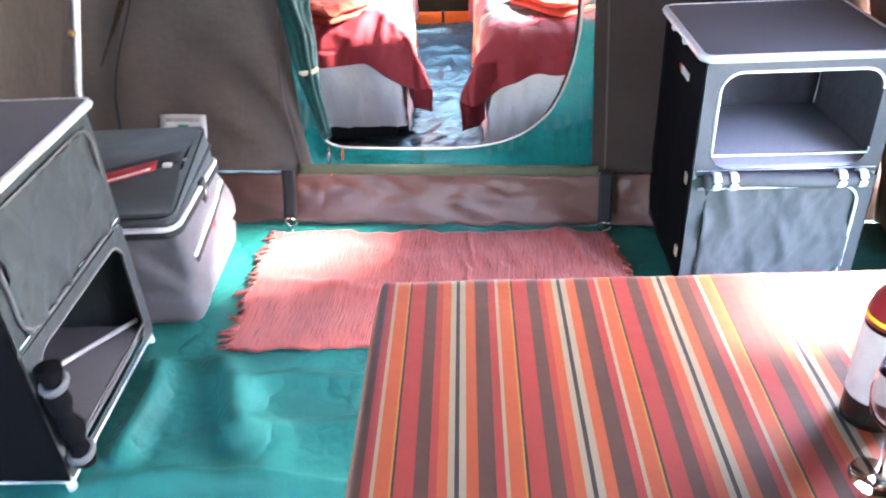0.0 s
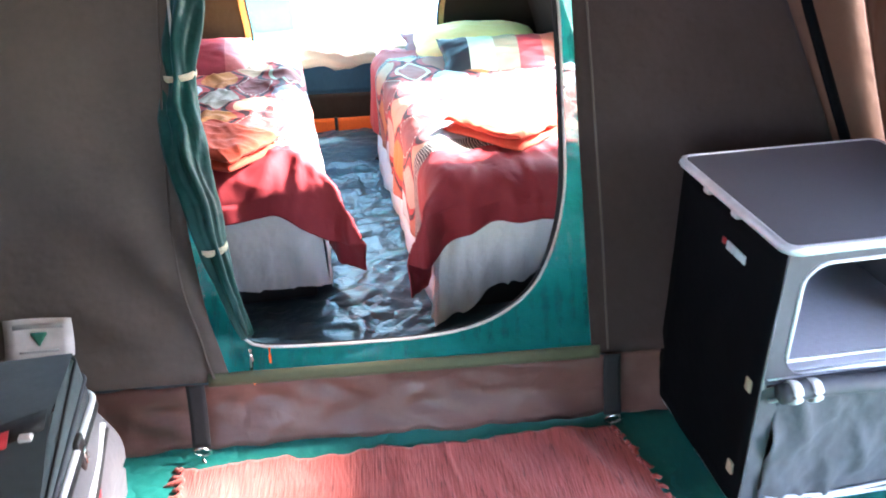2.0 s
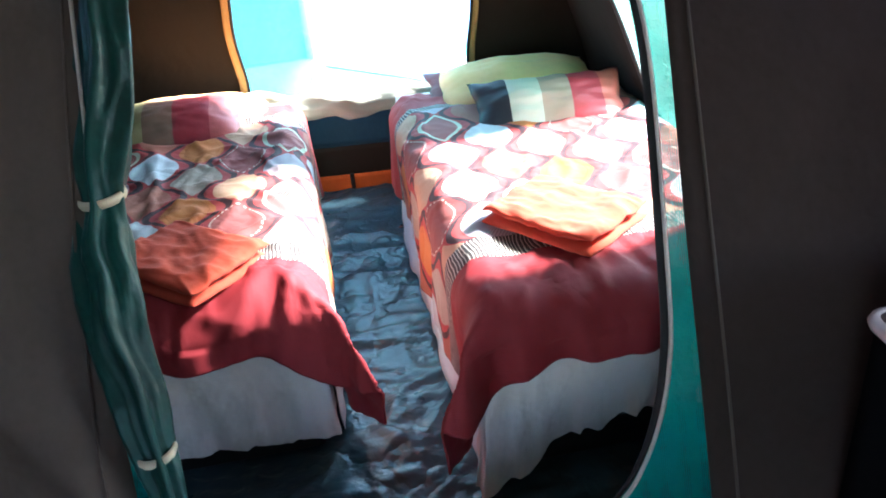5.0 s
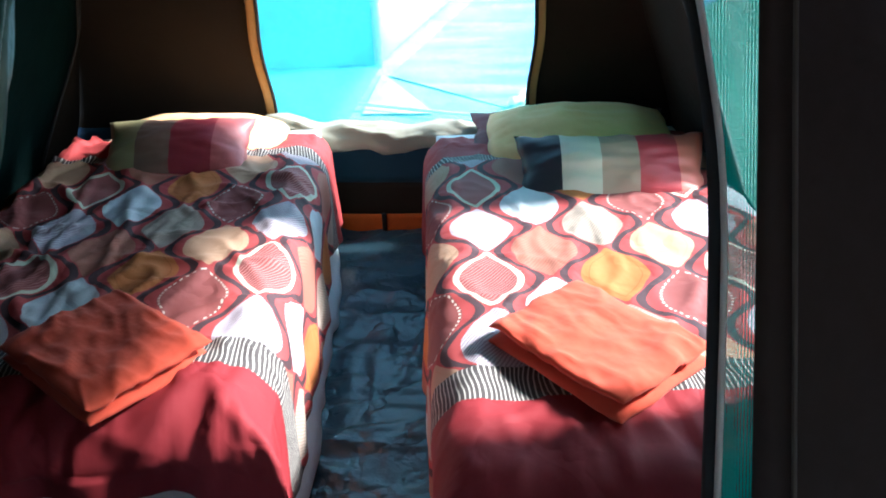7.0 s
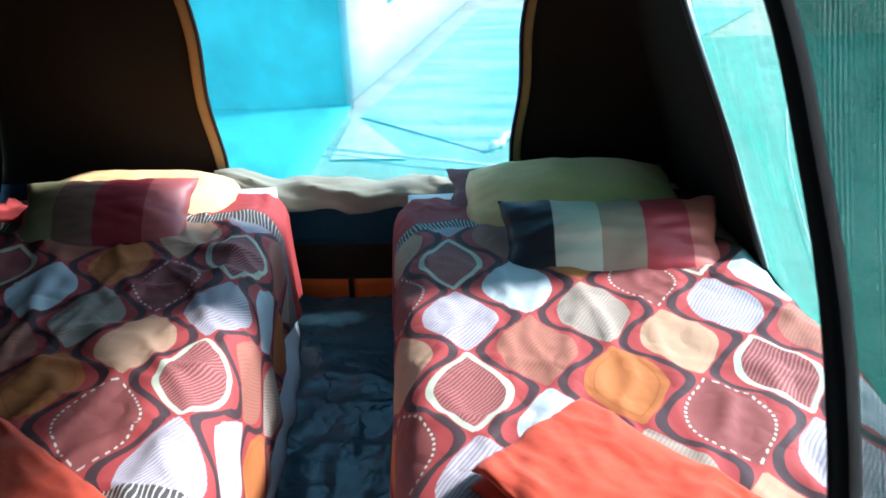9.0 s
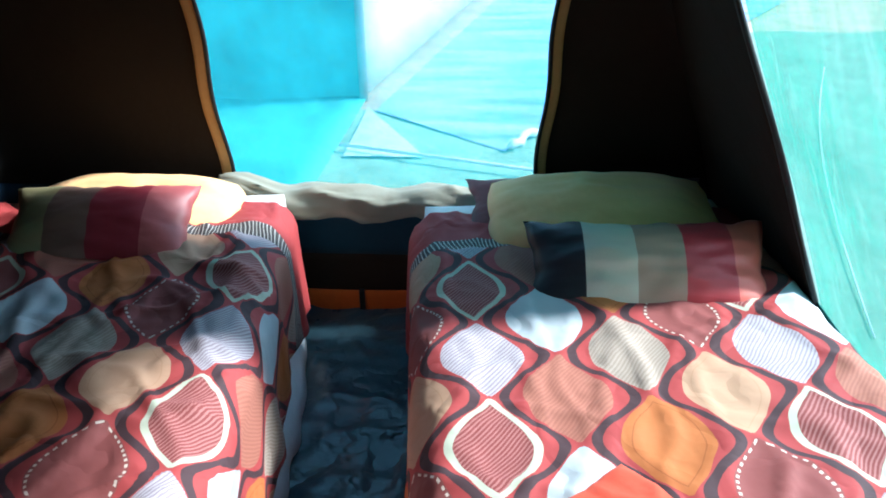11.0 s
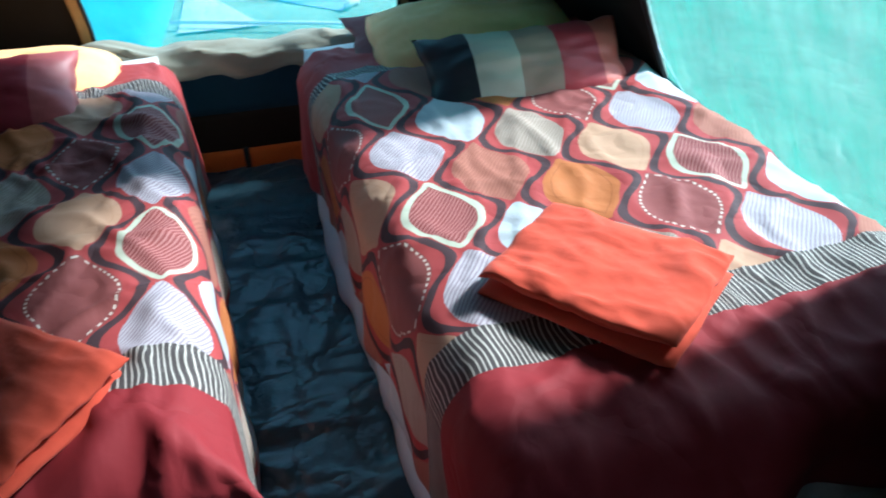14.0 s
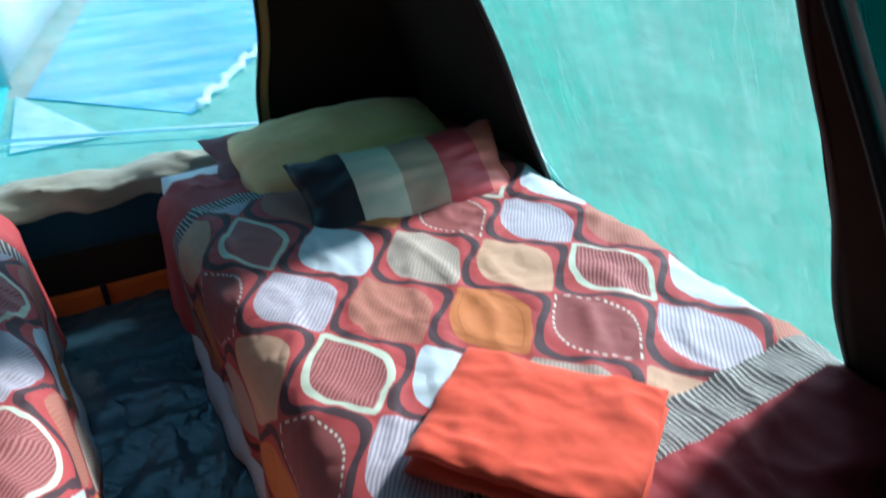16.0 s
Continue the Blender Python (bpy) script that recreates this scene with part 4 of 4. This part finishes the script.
towel(pose(0.432, 0.945, 0.578, 0, 0, -46), 0.37, 0.29, "folded orange-red fleece blanket lying on the quilt", 1)
towel(pose(-0.62, 0.89, 0.578, 0, 0, -35), 0.37, 0.29, "folded orange-red fleece blanket lying on the rumpled quilt", 6)


# ---- cabinets ----
def camp_cabinet(m, lower_open, label, w=0.545):
    """Folding camp cupboard; its front looks towards -y, its middle stands over the origin."""
    c = thing("camp_cabinet", m, label, "cabinet", "folding camp cupboards")
    d, h = 0.50, 0.82
    trim, skin, board = (grey_trim, ripstop_shaded, cabinet_board) if lower_open else (white_tape, ripstop, shelf_board)
    top = box(-w / 2 - 0.012, w / 2 + 0.012, -d / 2 - 0.014, d / 2 + 0.01, h - 0.022, h, 0.004)
    tp = part("tabletop", top, cabinet_board, c, "grey laminate top")
    rim_pts = []
    for x, y, z in rounded_loop(-w / 2 - 0.014, w / 2 + 0.014, -d / 2 - 0.016, d / 2 + 0.012, 0.03, 0):
        rim_pts.append((x, z, h - 0.010))
    part("rim", tube(rim_pts, 0.0125, 8, closed=True), alu, tp, "aluminium rim")
    for x in (-w / 2 + 0.01, w / 2 - 0.01):
        for y in (-d / 2 + 0.012, d / 2 - 0.012):
            leg = part("leg", tube([(x, y, 0.03), (x, y, h - 0.02)], 0.009, 10), grey_tube, c)
            part("foot", tube([(x, y, 0.0), (x, y, 0.035)], [0.013, 0.012], 12), alu, leg, "pale plastic foot")
    for x in (-w / 2 + 0.01, w / 2 - 0.01):
        part("rail", tube([(x, -d / 2 + 0.012, 0.035), (x, d / 2 - 0.012, 0.035)], 0.008, 8), alu, c)
    for y in (-d / 2 + 0.008, d / 2 - 0.012):
        part("rail", tube([(-w / 2 + 0.01, y, 0.035), (w / 2 - 0.01, y, 0.035)], 0.010, 8), alu, c)
    # cloth skin
    for s in (-1, 1):
        part("side_panel", surface(lambda a, b: (s * (w / 2 + 0.002 + 0.004 * rnd(a * 4, b * 4, s)), -d / 2 + d * a, 0.045 + (h - 0.07) * b), 14, 20, thick=0.003), ripstop_black, c, "black cloth side")
    part("back_panel", surface(lambda a, b: (-w / 2 + w * a, d / 2 - 0.004, 0.045 + (h - 0.07) * b), 6, 6, thick=0.003), ripstop_black, c)
    for s in (-1, 1):
        part("lining", surface(lambda a, b: (s * (w / 2 - 0.012 - 0.003 * rnd(a * 5, b * 5, s + 4)), -d / 2 + 0.02 + (d - 0.04) * a, 0.05 + (h - 0.08) * b), 10, 14, thick=0.002), skin, c, "grey lining inside the side")
    part("lining", surface(lambda a, b: (-w / 2 + 0.015 + (w - 0.03) * a, d / 2 - 0.016 - 0.004 * rnd(a * 5, b * 5, 2), 0.05 + (h - 0.08) * b), 10, 14, thick=0.002), skin, c, "grey lining inside the back")
    for z in (0.06, 0.455):
        part("shelf", box(-w / 2 + 0.012, w / 2 - 0.012, -d / 2 + 0.012, d / 2 - 0.012, z, z + 0.014, 0.003), board, c, "grey shelf board")
    part("shelf_rail", tube([(-w / 2 + 0.01, -d / 2 + 0.006, 0.460), (w / 2 - 0.01, -d / 2 + 0.006, 0.460)], 0.009, 8), alu, c)
    yf = -d / 2 - 0.002

    def frame_panel(x0, x1, z0, z1, ix0, ix1, iz0, iz1, rr):
        inner = rounded_loop(ix0, ix1, iz0, iz1, rr, yf)
        bm3 = bmesh.new()
        cx, cz = (x0 + x1) / 2, (z0 + z1) / 2
        ra, rb = [], []
        for p in inner:
            dx, dz = p[0] - cx, p[2] - cz
            k = min((x1 - cx) / abs(dx) if abs(dx) > 1e-6 else 99, (z1 - cz) / abs(dz) if abs(dz) > 1e-6 else 99)
            ra.append(bm3.verts.new(p)), rb.append(bm3.verts.new((cx + dx * k, yf, cz + dz * k)))
        for k in range(len(ra)):
            bm3.faces.new((ra[k], ra[(k + 1) % len(ra)], rb[(k + 1) % len(ra)], rb[k]))
        return bm3, inner
    for z0, z1, is_open in ((0.445, h - 0.02, not lower_open), (0.045, 0.440, lower_open)):
        ix0, ix1, iz0, iz1 = -w / 2 + 0.045, w / 2 - 0.045, z0 + 0.02, z1 - 0.035
        bm3, inner = frame_panel(-w / 2, w / 2, z0, z1, ix0, ix1, iz0, iz1, 0.06)
        fp = part("front_panel", bm3, skin, c, "charcoal cloth front")
        if is_open:
            part("zip", tube([p for p in inner if p[2] > iz0 + 0.03], 0.0045, 8), trim, fp, "pale zip round the opening")
            if lower_open:
                rl = [(-w / 2 + 0.03 + 0.006 * math.sin(a * 7), yf - 0.030, z0 + 0.03 + (z1 - z0 - 0.08) * a) for a in np.linspace(0, 1, 24)]
                dr = part("rolled_door", tube(rl, [0.026 + 0.006 * math.sin(k * 0.9) for k in range(24)], 14), ripstop_black, c, "door flap rolled to the side")
                for zz in (z0 + 0.07, z1 - 0.10):
                    part("loop", tube([(-w / 2 + 0.032 + 0.029 * math.cos(a), yf - 0.030 + 0.029 * math.sin(a), zz + 0.01 * math.cos(a)) for a in np.linspace(0, 2 * math.pi, 16, endpoint=False)], 0.008, 6, closed=True, flat=1.3), grey_trim, dr, "grey tape loop")
                part("brace", tube([(-w / 2 + 0.03, d / 2 - 0.02, 0.08), (w / 2 - 0.02, -d / 2 + 0.03, 0.10)], 0.008, 8), grey_tube, c, "grey tube brace")
                continue
            rl = [(-w / 2 + 0.03 + (w - 0.06) * a, yf - 0.028 + 0.004 * math.sin(a * 9), z0 - 0.008 + 0.006 * math.sin(a * 5)) for a in np.linspace(0, 1, 30)]
            dr = part("rolled_door", tube(rl, 0.024, 14), ripstop, c, "charcoal door flap rolled down")
            for xx in (-w / 2 + 0.06, -w / 2 + 0.11, w / 2 - 0.06, w / 2 - 0.12):
                part("loop", tube([(xx, yf - 0.028 + 0.0265 * math.cos(a), z0 - 0.006 + 0.0265 * math.sin(a)) for a in np.linspace(0, 2 * math.pi, 16, endpoint=False)], 0.0125, 6, closed=True, flat=0.22), white_tape, dr, "white tape loop")
        else:
            dr = part("door", surface(lambda a, b: (ix0 + (ix1 - ix0) * a, yf - 0.004 - 0.012 * rnd(a * 7 + b, b * 3, 5) - 0.020 * max(0, rnd(a * 13 + 3 * b, b * 2, 8)) - 0.008 * (1 - min(1, abs(rnd(a * 8 - 3 * b, b * 2.5, 15)) * 5)), iz0 + (iz1 - iz0) * b), 40, 24, thick=0.002), skin, c, "charcoal zipped door, closed and wrinkled")
            if lower_open:
                part("zip", tube([(p[0] * 1.03, yf - 0.008, p[2]) for p in inner], 0.0045, 8, closed=True), trim, dr, "pale zip round the door")
            else:
                across = [(ix1 - 0.08 - (ix1 - ix0 - 0.10) * q, iz0 + 0.012 - 0.014 * math.sin(math.pi * q) + 0.008 * q) for q in np.linspace(0, 1, 14)]
                way = [(ix0 - 0.028, iz1), (ix0 + 0.1, iz1)] + [(p[0], p[2]) for p in inner[0:7][::-1] + inner[21:28][::-1]] + across
                part("zip", tube([(x, yf - 0.010, z) for x, z in way], 0.0052, 8, flat=0.8), trim, dr, "pale zip, undone along one side")
    if lower_open:
        return c
    part("mark", box(-w / 2 - 0.010, -w / 2 - 0.005, -0.010, 0.004, 0.694, 0.710, 0.001), red_tape, c, "small red mark on the side")
    for k in range(5):
        part("letter_bar", box(-w / 2 - 0.010, -w / 2 - 0.005, -0.032 - 0.018 * k, -0.018 - 0.018 * k, 0.688, 0.710, 0.001), white_tape, c)
    for y, z in ((-0.21, 0.40), (-0.20, 0.13)):
        part("tab", box(-w / 2 - 0.010, -w / 2 - 0.004, y - 0.012, y + 0.012, z, z + 0.035, 0.001), beige_tape, c)
    for y in (-0.05, 0.09):
        part("clip", box(-w / 2 - 0.024, -w / 2 - 0.006, y - 0.014, y + 0.014, h - 0.032, h - 0.012, 0.003), alu, c)
    return c


camp_cabinet(pose(1.066, -0.205, 0.004, 0, 0, 4.5), False, "black and grey folding camp cupboard with its top shelf open")
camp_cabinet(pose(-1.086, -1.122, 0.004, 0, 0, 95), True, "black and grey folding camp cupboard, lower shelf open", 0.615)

# ---- cooler ----
cooler = thing("cooler_bag", pose(-1.02, -0.46, 0.006, 0, 0, 6), "tall grey soft cooler bag with red zip trims on the groundsheet", "cooler bag")
w, d = 0.46, 0.49


def soft_block(x0, x1, y0, y1, z0, z1, r, sag, seed):
    bm = box(x0, x1, y0, y1, z0, z1, r, 3)
    bmesh.ops.subdivide_edges(bm, edges=[e for e in bm.edges if e.calc_length() > 0.1], cuts=11, use_grid_fill=True)
    c = Vector(((x0 + x1) / 2, (y0 + y1) / 2, (z0 + z1) / 2))
    for v in bm.verts:
        dd = v.co - c
        crease = (1 - min(1, abs(rnd(v.co.x * 4 + v.co.z * 5, v.co.y * 4 - v.co.z * 4, seed + 3)) * 5)) ** 2
        v.co += Vector((dd.x, dd.y, 0)) * sag * (rnd(v.co.x * 5, v.co.y * 5, v.co.z * 6 + seed) - 0.7 * crease) + Vector((0, 0, 0.010 * rnd(v.co.x * 6, v.co.y * 6, seed)))
    return bm


def lid_top(y):
    """The lid is level at the back and slopes down to the front."""
    return 0.485 - 0.085 * smooth_step((0.02 - y) / 0.24)


bm = soft_block(-w / 2, w / 2, -d / 2, d / 2, 0, 0.335, 0.03, 0.10, 2)
for v in bm.verts:
    k = 1 - v.co.z / 0.335
    v.co.y -= 0.035 * k if v.co.y < 0 else 0.0
    v.co.x += 0.022 * k + 0.03 * math.sin(math.pi * k) if v.co.x > 0 else 0.0
part("body", bm, cool_grey, cooler, "grey cloth body")


def lid_loop(z, grow, r=0.045):
    return [(x, y, z if not callable(z) else z(y)) for x, _, y in rounded_loop(-w / 2 - grow, w / 2 + grow, -d / 2 - grow, d / 2 + grow, r, 0)]


part("zip", tube(lid_loop(0.334, 0.008), 0.014, 8, closed=True), black_tape, cooler, "black zip round the lid")
bm = bmesh.new()
levels = []
for z, grow in ((0.345, 0.0), (0.355, 0.006), (0.385, 0.007)):
    levels.append([bm.verts.new(p) for p in lid_loop(z, grow)])
for drop, grow in ((0.020, 0.004), (0.006, -0.006), (0.0, -0.02)):
    levels.append([bm.verts.new((p[0], p[1], lid_top(p[1]) - drop + 0.005 * rnd(p[0] * 7, p[1] * 7, 2))) for p in lid_loop(0, grow, max(0.012, 0.045 + grow * 0.15))])
for ra, rb in zip(levels, levels[1:]):
    for k in range(len(ra)):
        bm.faces.new((ra[k], ra[(k + 1) % len(ra)], rb[(k + 1) % len(ra)], rb[k]))
surface(lambda a, b: (-0.222 + 0.444 * a, -0.237 + 0.474 * b, lid_top(-0.237 + 0.474 * b) + 0.002 + 0.006 * rnd(a * 3, b * 3, 2) * min(1, 8 * min(a, 1 - a, b, 1 - b))), 24, 30, bm)
bmesh.ops.recalc_face_normals(bm, faces=bm.faces[:])
lid = part("lid", bm, cool_dark, cooler, "slate-grey sloping lid")
part("piping", tube(lid_loop(0.354, 0.011), 0.009, 8, closed=True), white_tape, lid, "pale piping above the zip")
part("piping", tube(lid_loop(lambda y: lid_top(y) - 0.008, 0.001), 0.004, 8, closed=True), black_tape, lid, "dark piping round the top")
part("band", tube(lid_loop(lambda y: (lid_top(y) + 0.37) / 2 - 0.01, 0.0075), 0.006, 6, closed=True), ripstop, lid, "dark seam round the lid")


def on_lid(a, b):
    x, y = -0.19 + 0.40 * a, -0.165 + 0.11 * a + 0.048 * b
    return Vector((x, y, lid_top(y) + 0.012))
part("lid_zip", surface(lambda a, b: on_lid(a, b) + Vector((0.004, 0.020, 0.001)), 12, 2, thick=0.004), black_tape, lid, "black slanting pocket zip")
part("lid_trim", surface(lambda a, b: on_lid(0.22 + a * 0.62, b * 0.75) + Vector((0, 0.0, 0.004)), 10, 2, thick=0.003), red_tape, lid, "red trim with pale print")
part("print", surface(lambda a, b: on_lid(0.25 + a * 0.55, 0.04 + b * 0.16) + Vector((0, 0, 0.0062)), 10, 1, thick=0.001), white_tape, lid, "line of pale print")
part("zip_tab", box(0.170, 0.198, -0.070, -0.050, lid_top(-0.06) + 0.012, lid_top(-0.06) + 0.024, 0.003), white_card, lid, "pale zip tab")
pocket = part("pocket", soft_block(w / 2 - 0.03, w / 2 + 0.024, -0.20, 0.21, 0.03, 0.235, 0.018, 0.02, 8), cool_grey, cooler, "grey side pocket")
part("pocket_zip", tube([(w / 2 + 0.026, -0.20, 0.205), (w / 2 + 0.030, 0.0, 0.235), (w / 2 + 0.026, 0.20, 0.268)], [0.012, 0.010, 0.009], 8), black_tape, pocket, "black slanting pocket zip")
part("pocket_trim", surface(lambda a, b: (w / 2 + 0.031, -0.12 + 0.20 * a, 0.172 + 0.050 * b + 0.03 * a), 6, 2, thick=0.004), red_tape, pocket, "red pocket trim")
part("piping", tube([(w / 2 + 0.026, -0.20, 0.222), (w / 2 + 0.028, 0.0, 0.252), (w / 2 + 0.022, 0.20, 0.285)], 0.009, 6), white_tape, pocket, "pale piping")
part("buckle", box(w / 2 + 0.002, w / 2 + 0.020, 0.02, 0.07, 0.290, 0.375, 0.006), base_black, cooler, "black plastic buckle")
part("buckle_pin", box(w / 2 + 0.020, w / 2 + 0.024, 0.033, 0.057, 0.305, 0.345, 0.002), steel, cooler, "steel buckle pin")
part("strap", surface(lambda a, b: (w / 2 + 0.004 + 0.006 * math.sin(b * 3), 0.028 + 0.034 * a, 0.05 + 0.25 * b), 3, 10, thick=0.003), black_web, cooler, "black strap")

# ---- rug ----
tr = Tree("coral_rag_weave")
rv, rl = tr.coords("Object", (190, 5, 1)), tr.coords()
streak, patch = tr.noise(rv, 1.0, 3), tr.noise(rl, 5.0, 4)
rug_col = tr.mix(tr.ramp(streak, 0.3, 0.7), (0.25, 0.036, 0.028), (0.45, 0.085, 0.066))
rug_col = tr.mix(tr.ramp(patch, 0.35, 0.7), rug_col, tr.mix(0.4, rug_col, (0.42, 0.11, 0.085)))
rug_col = tr.mix(tr.mul(tr.ramp(tr.noise(tr.coords("Object", (120, 14, 1)), 1.0, 2), 0.58, 0.68), 0.75), rug_col, (0.14, 0.020, 0.018))
rug_mat = tr.finish(rug_col, 0.95, tr.bump(streak, 0.9, 0.005, tr.bump(tr.noise(rl, 300.0, 2), 0.4, 0.002)), Sheen_Weight=0.2)
RUG = [Vector((-0.665, -0.125)), Vector((0.59, -0.10)), Vector((0.775, -0.74)), Vector((-0.60, -0.845))]
rug = thing("rag_rug", None, "coral-red hand-woven rag rug with frayed ends", "rug")


def rug_at(a, b):
    p = (RUG[0] * (1 - a) + RUG[1] * a) * (1 - b) + (RUG[3] * (1 - a) + RUG[2] * a) * b
    p = p + Vector((0.016 * rnd(a * 3, b * 9, 1), 0.022 * rnd(a * 12, b * 2, 4) + 0.009 * rnd(a * 40, b, 5)))
    ridge = 0.0004 * math.sin(a * 150 * math.pi + 2.5 * rnd(a * 20, b * 6, 2)) * (0.7 + 0.6 * rnd(a * 40, b * 25, 3))
    fold = 0.016 * math.exp(-((b - 0.52 - 0.3 * (a - 0.2)) / 0.035) ** 2) * max(0, 1 - abs(a - 0.17) / 0.2)
    fold += 0.022 * math.exp(-((a - 0.87 - 0.13 * b) / 0.03) ** 2) * max(0, 1 - b * 1.3)
    fold += 0.010 * math.exp(-((a - 0.53 - 0.08 * b - 0.02 * math.sin(b * 6)) / 0.010) ** 2) * max(0, 1 - abs(b - 0.55) * 2.2)
    fold += 0.008 * math.exp(-((a - 0.60) / 0.008) ** 2) * max(0, 1 - b * 2.5) + 0.010 * max(0, rnd(a * 9, b * 3.5, 12)) + 0.005 * rnd(a * 26, b * 5, 14)
    return Vector((p.x, p.y, green_z(p.x, p.y) + 0.016 + ridge + fold + 0.006 * rnd(a * 5, b * 5, 7)))
part("weave", surface(rug_at, 620, 60, thick=-0.008), rug_mat, rug)
random.seed(4)
for end in (0.0, 1.0):
    for k in range(26):
        b0 = (k + random.random() * 0.7) / 26
        s = rug_at(end, min(b0, 1))
        o = (-1 if end == 0 else 1)
        ln = random.uniform(0.02, 0.065) if end == 0 else random.uniform(0.01, 0.03)
        pts = [s + Vector((o * ln * q, random.uniform(-0.008, 0.008), -0.012 * q + random.uniform(-0.003, 0.003))) for q in (-0.2, 0.3, 0.65, 1.0)]
        part("fringe", tube(pts, [0.007, 0.008, 0.006, 0.003], 6), rug_mat, rug)

# ---- table with cloth, bottle and glass ----
CREAM, INK, RED, BROWN, ORANGE, GOLD = (0.36, 0.30, 0.21), (0.03, 0.03, 0.035), (0.36, 0.045, 0.038), (0.10, 0.048, 0.036), (0.45, 0.095, 0.035), (0.50, 0.22, 0.03)
stripe_seq = [(0.035, INK), (0.09, CREAM), (0.18, ORANGE), (0.31, BROWN), (0.38, RED), (0.41, CREAM), (0.52, ORANGE), (0.535, GOLD), (0.555, INK), (0.70, RED), (0.81, BROWN), (0.87, RED), (0.95, ORANGE), (1.0, CREAM)]
striped_cloth = stripes_cloth("striped_table_cloth", stripe_seq, 0, 0.135, 0.319, 0.45, True)
TAB = pose(0.062, -1.462, 0, 0, 0, 4.8)
table = thing("camp_table", TAB, "folding camp table hidden under a striped cloth", "table")
part("tabletop", box(0.01, 1.19, -0.79, -0.012, 0.690, 0.712, 0.01), cabinet_board, table)
for x in (0.08, 1.12):
    for y in (-0.72, -0.08):
        part("leg", tube([(x, y, 0.0), (x, y, 0.69)], 0.014, 10), alu, table)
table_cloth = thing("tablecloth", TAB, "tablecloth in red, orange, brown and cream stripes", "tablecloth")


def cloth_at(a, b):
    s, v = -0.10 + 1.42 * a, 0.06 - 0.95 * b
    x, dx = arc(s - 0.6, 0.602, 0.012)
    y, dy = arc(v + 0.40, 0.402, 0.012)
    x, y = x + 0.6, y - 0.40
    dd = max(dx, dy)
    return Vector((x + 0.28 * dx * (1 if s > 0.6 else -1), y, 0.718 - dd + 0.002 * rnd(s * 8, v * 8, 2)))
part("cloth", surface(cloth_at, 142, 96, thick=0.003), striped_cloth, table_cloth)

glass_mat = Tree("clear_glass")
glass = glass_mat.finish((1, 1, 1), 0.02, None, Transmission_Weight=1.0, IOR=1.45)
dark_glass = Tree("dark_bottle_glass").finish((0.012, 0.010, 0.008), 0.08, None, Transmission_Weight=0.15, IOR=1.5)
foil = plain("red_foil", (0.30, 0.02, 0.03), 0.35, 0.3)
yellow_paper = plain("yellow_band", (0.65, 0.55, 0.03), 0.5)


def lathe(profile, n=32, bm=None):
    bm = bm or bmesh.new()
    rings3 = [[bm.verts.new((r * math.cos(k * 2 * math.pi / n), r * math.sin(k * 2 * math.pi / n), z)) for k in range(n)] for r, z in profile]
    for ra, rb in zip(rings3, rings3[1:]):
        for k in range(n):
            bm.faces.new((ra[k], ra[(k + 1) % n], rb[(k + 1) % n], rb[k]))
    bm.faces.new(rings3[0][::-1]), bm.faces.new(rings3[-1])
    bmesh.ops.recalc_face_normals(bm, faces=bm.faces[:])
    return bm


bottle = thing("wine_bottle", pose(0.818, -1.778, 0.722, 0, 0, 0), "dark wine bottle with a pale label standing on the tablecloth", "bottle")
part("body", lathe([(0.030, 0.0), (0.037, 0.004), (0.038, 0.02), (0.038, 0.185), (0.034, 0.205), (0.020, 0.230), (0.0145, 0.250), (0.0145, 0.30), (0.016, 0.302), (0.016, 0.312), (0.012, 0.314)]), dark_glass, bottle)
part("label", lathe([(0.0383, 0.05), (0.0388, 0.051), (0.0388, 0.165), (0.0383, 0.166)]), white_card, bottle, "pale paper label")
part("neck_foil", lathe([(0.0382, 0.172), (0.0386, 0.176), (0.0386, 0.184), (0.0345, 0.205), (0.0205, 0.231), (0.0152, 0.25), (0.0152, 0.30), (0.0165, 0.303), (0.0165, 0.313)]), foil, bottle, "dark red foil")
part("band", lathe([(0.0388, 0.178), (0.0391, 0.179), (0.0391, 0.184), (0.0386, 0.185)]), yellow_paper, bottle, "yellow band")
wine_glass = thing("wine_glass", pose(0.792, -1.893, 0.722), "clear stemmed wine glass on the tablecloth", "glass")
part("foot", lathe([(0.034, 0.0), (0.0345, 0.0015), (0.030, 0.003), (0.010, 0.006), (0.005, 0.012)]), glass, wine_glass)
part("stem", lathe([(0.005, 0.012), (0.004, 0.04), (0.0045, 0.085)], 16), glass, wine_glass)
part("bowl", lathe([(0.0045, 0.085), (0.020, 0.095), (0.034, 0.115), (0.039, 0.145), (0.036, 0.175), (0.032, 0.195), (0.0308, 0.195), (0.0345, 0.175), (0.0375, 0.145), (0.0325, 0.117), (0.018, 0.098), (0.003, 0.089)]), glass, wine_glass)

# ---- bits on the groundsheet ----
random.seed(9)
bm = bmesh.new()
for k in range(16):
    cx, cy = random.uniform(0.82, 1.12), random.uniform(-0.72, -0.56)
    an, ln = random.uniform(0, 6.28), random.uniform(0.006, 0.020)
    tube([(cx, cy, green_z(cx, cy) + 0.004), (cx + ln * math.cos(an), cy + ln * math.sin(an), green_z(cx, cy) + 0.007)], [0.0028, 0.0012], 5, bm)
tagged(part("dry_grass_bits", bm, beige_tape), "dry grass bits strewn on the groundsheet", "litter", kind="stuff")
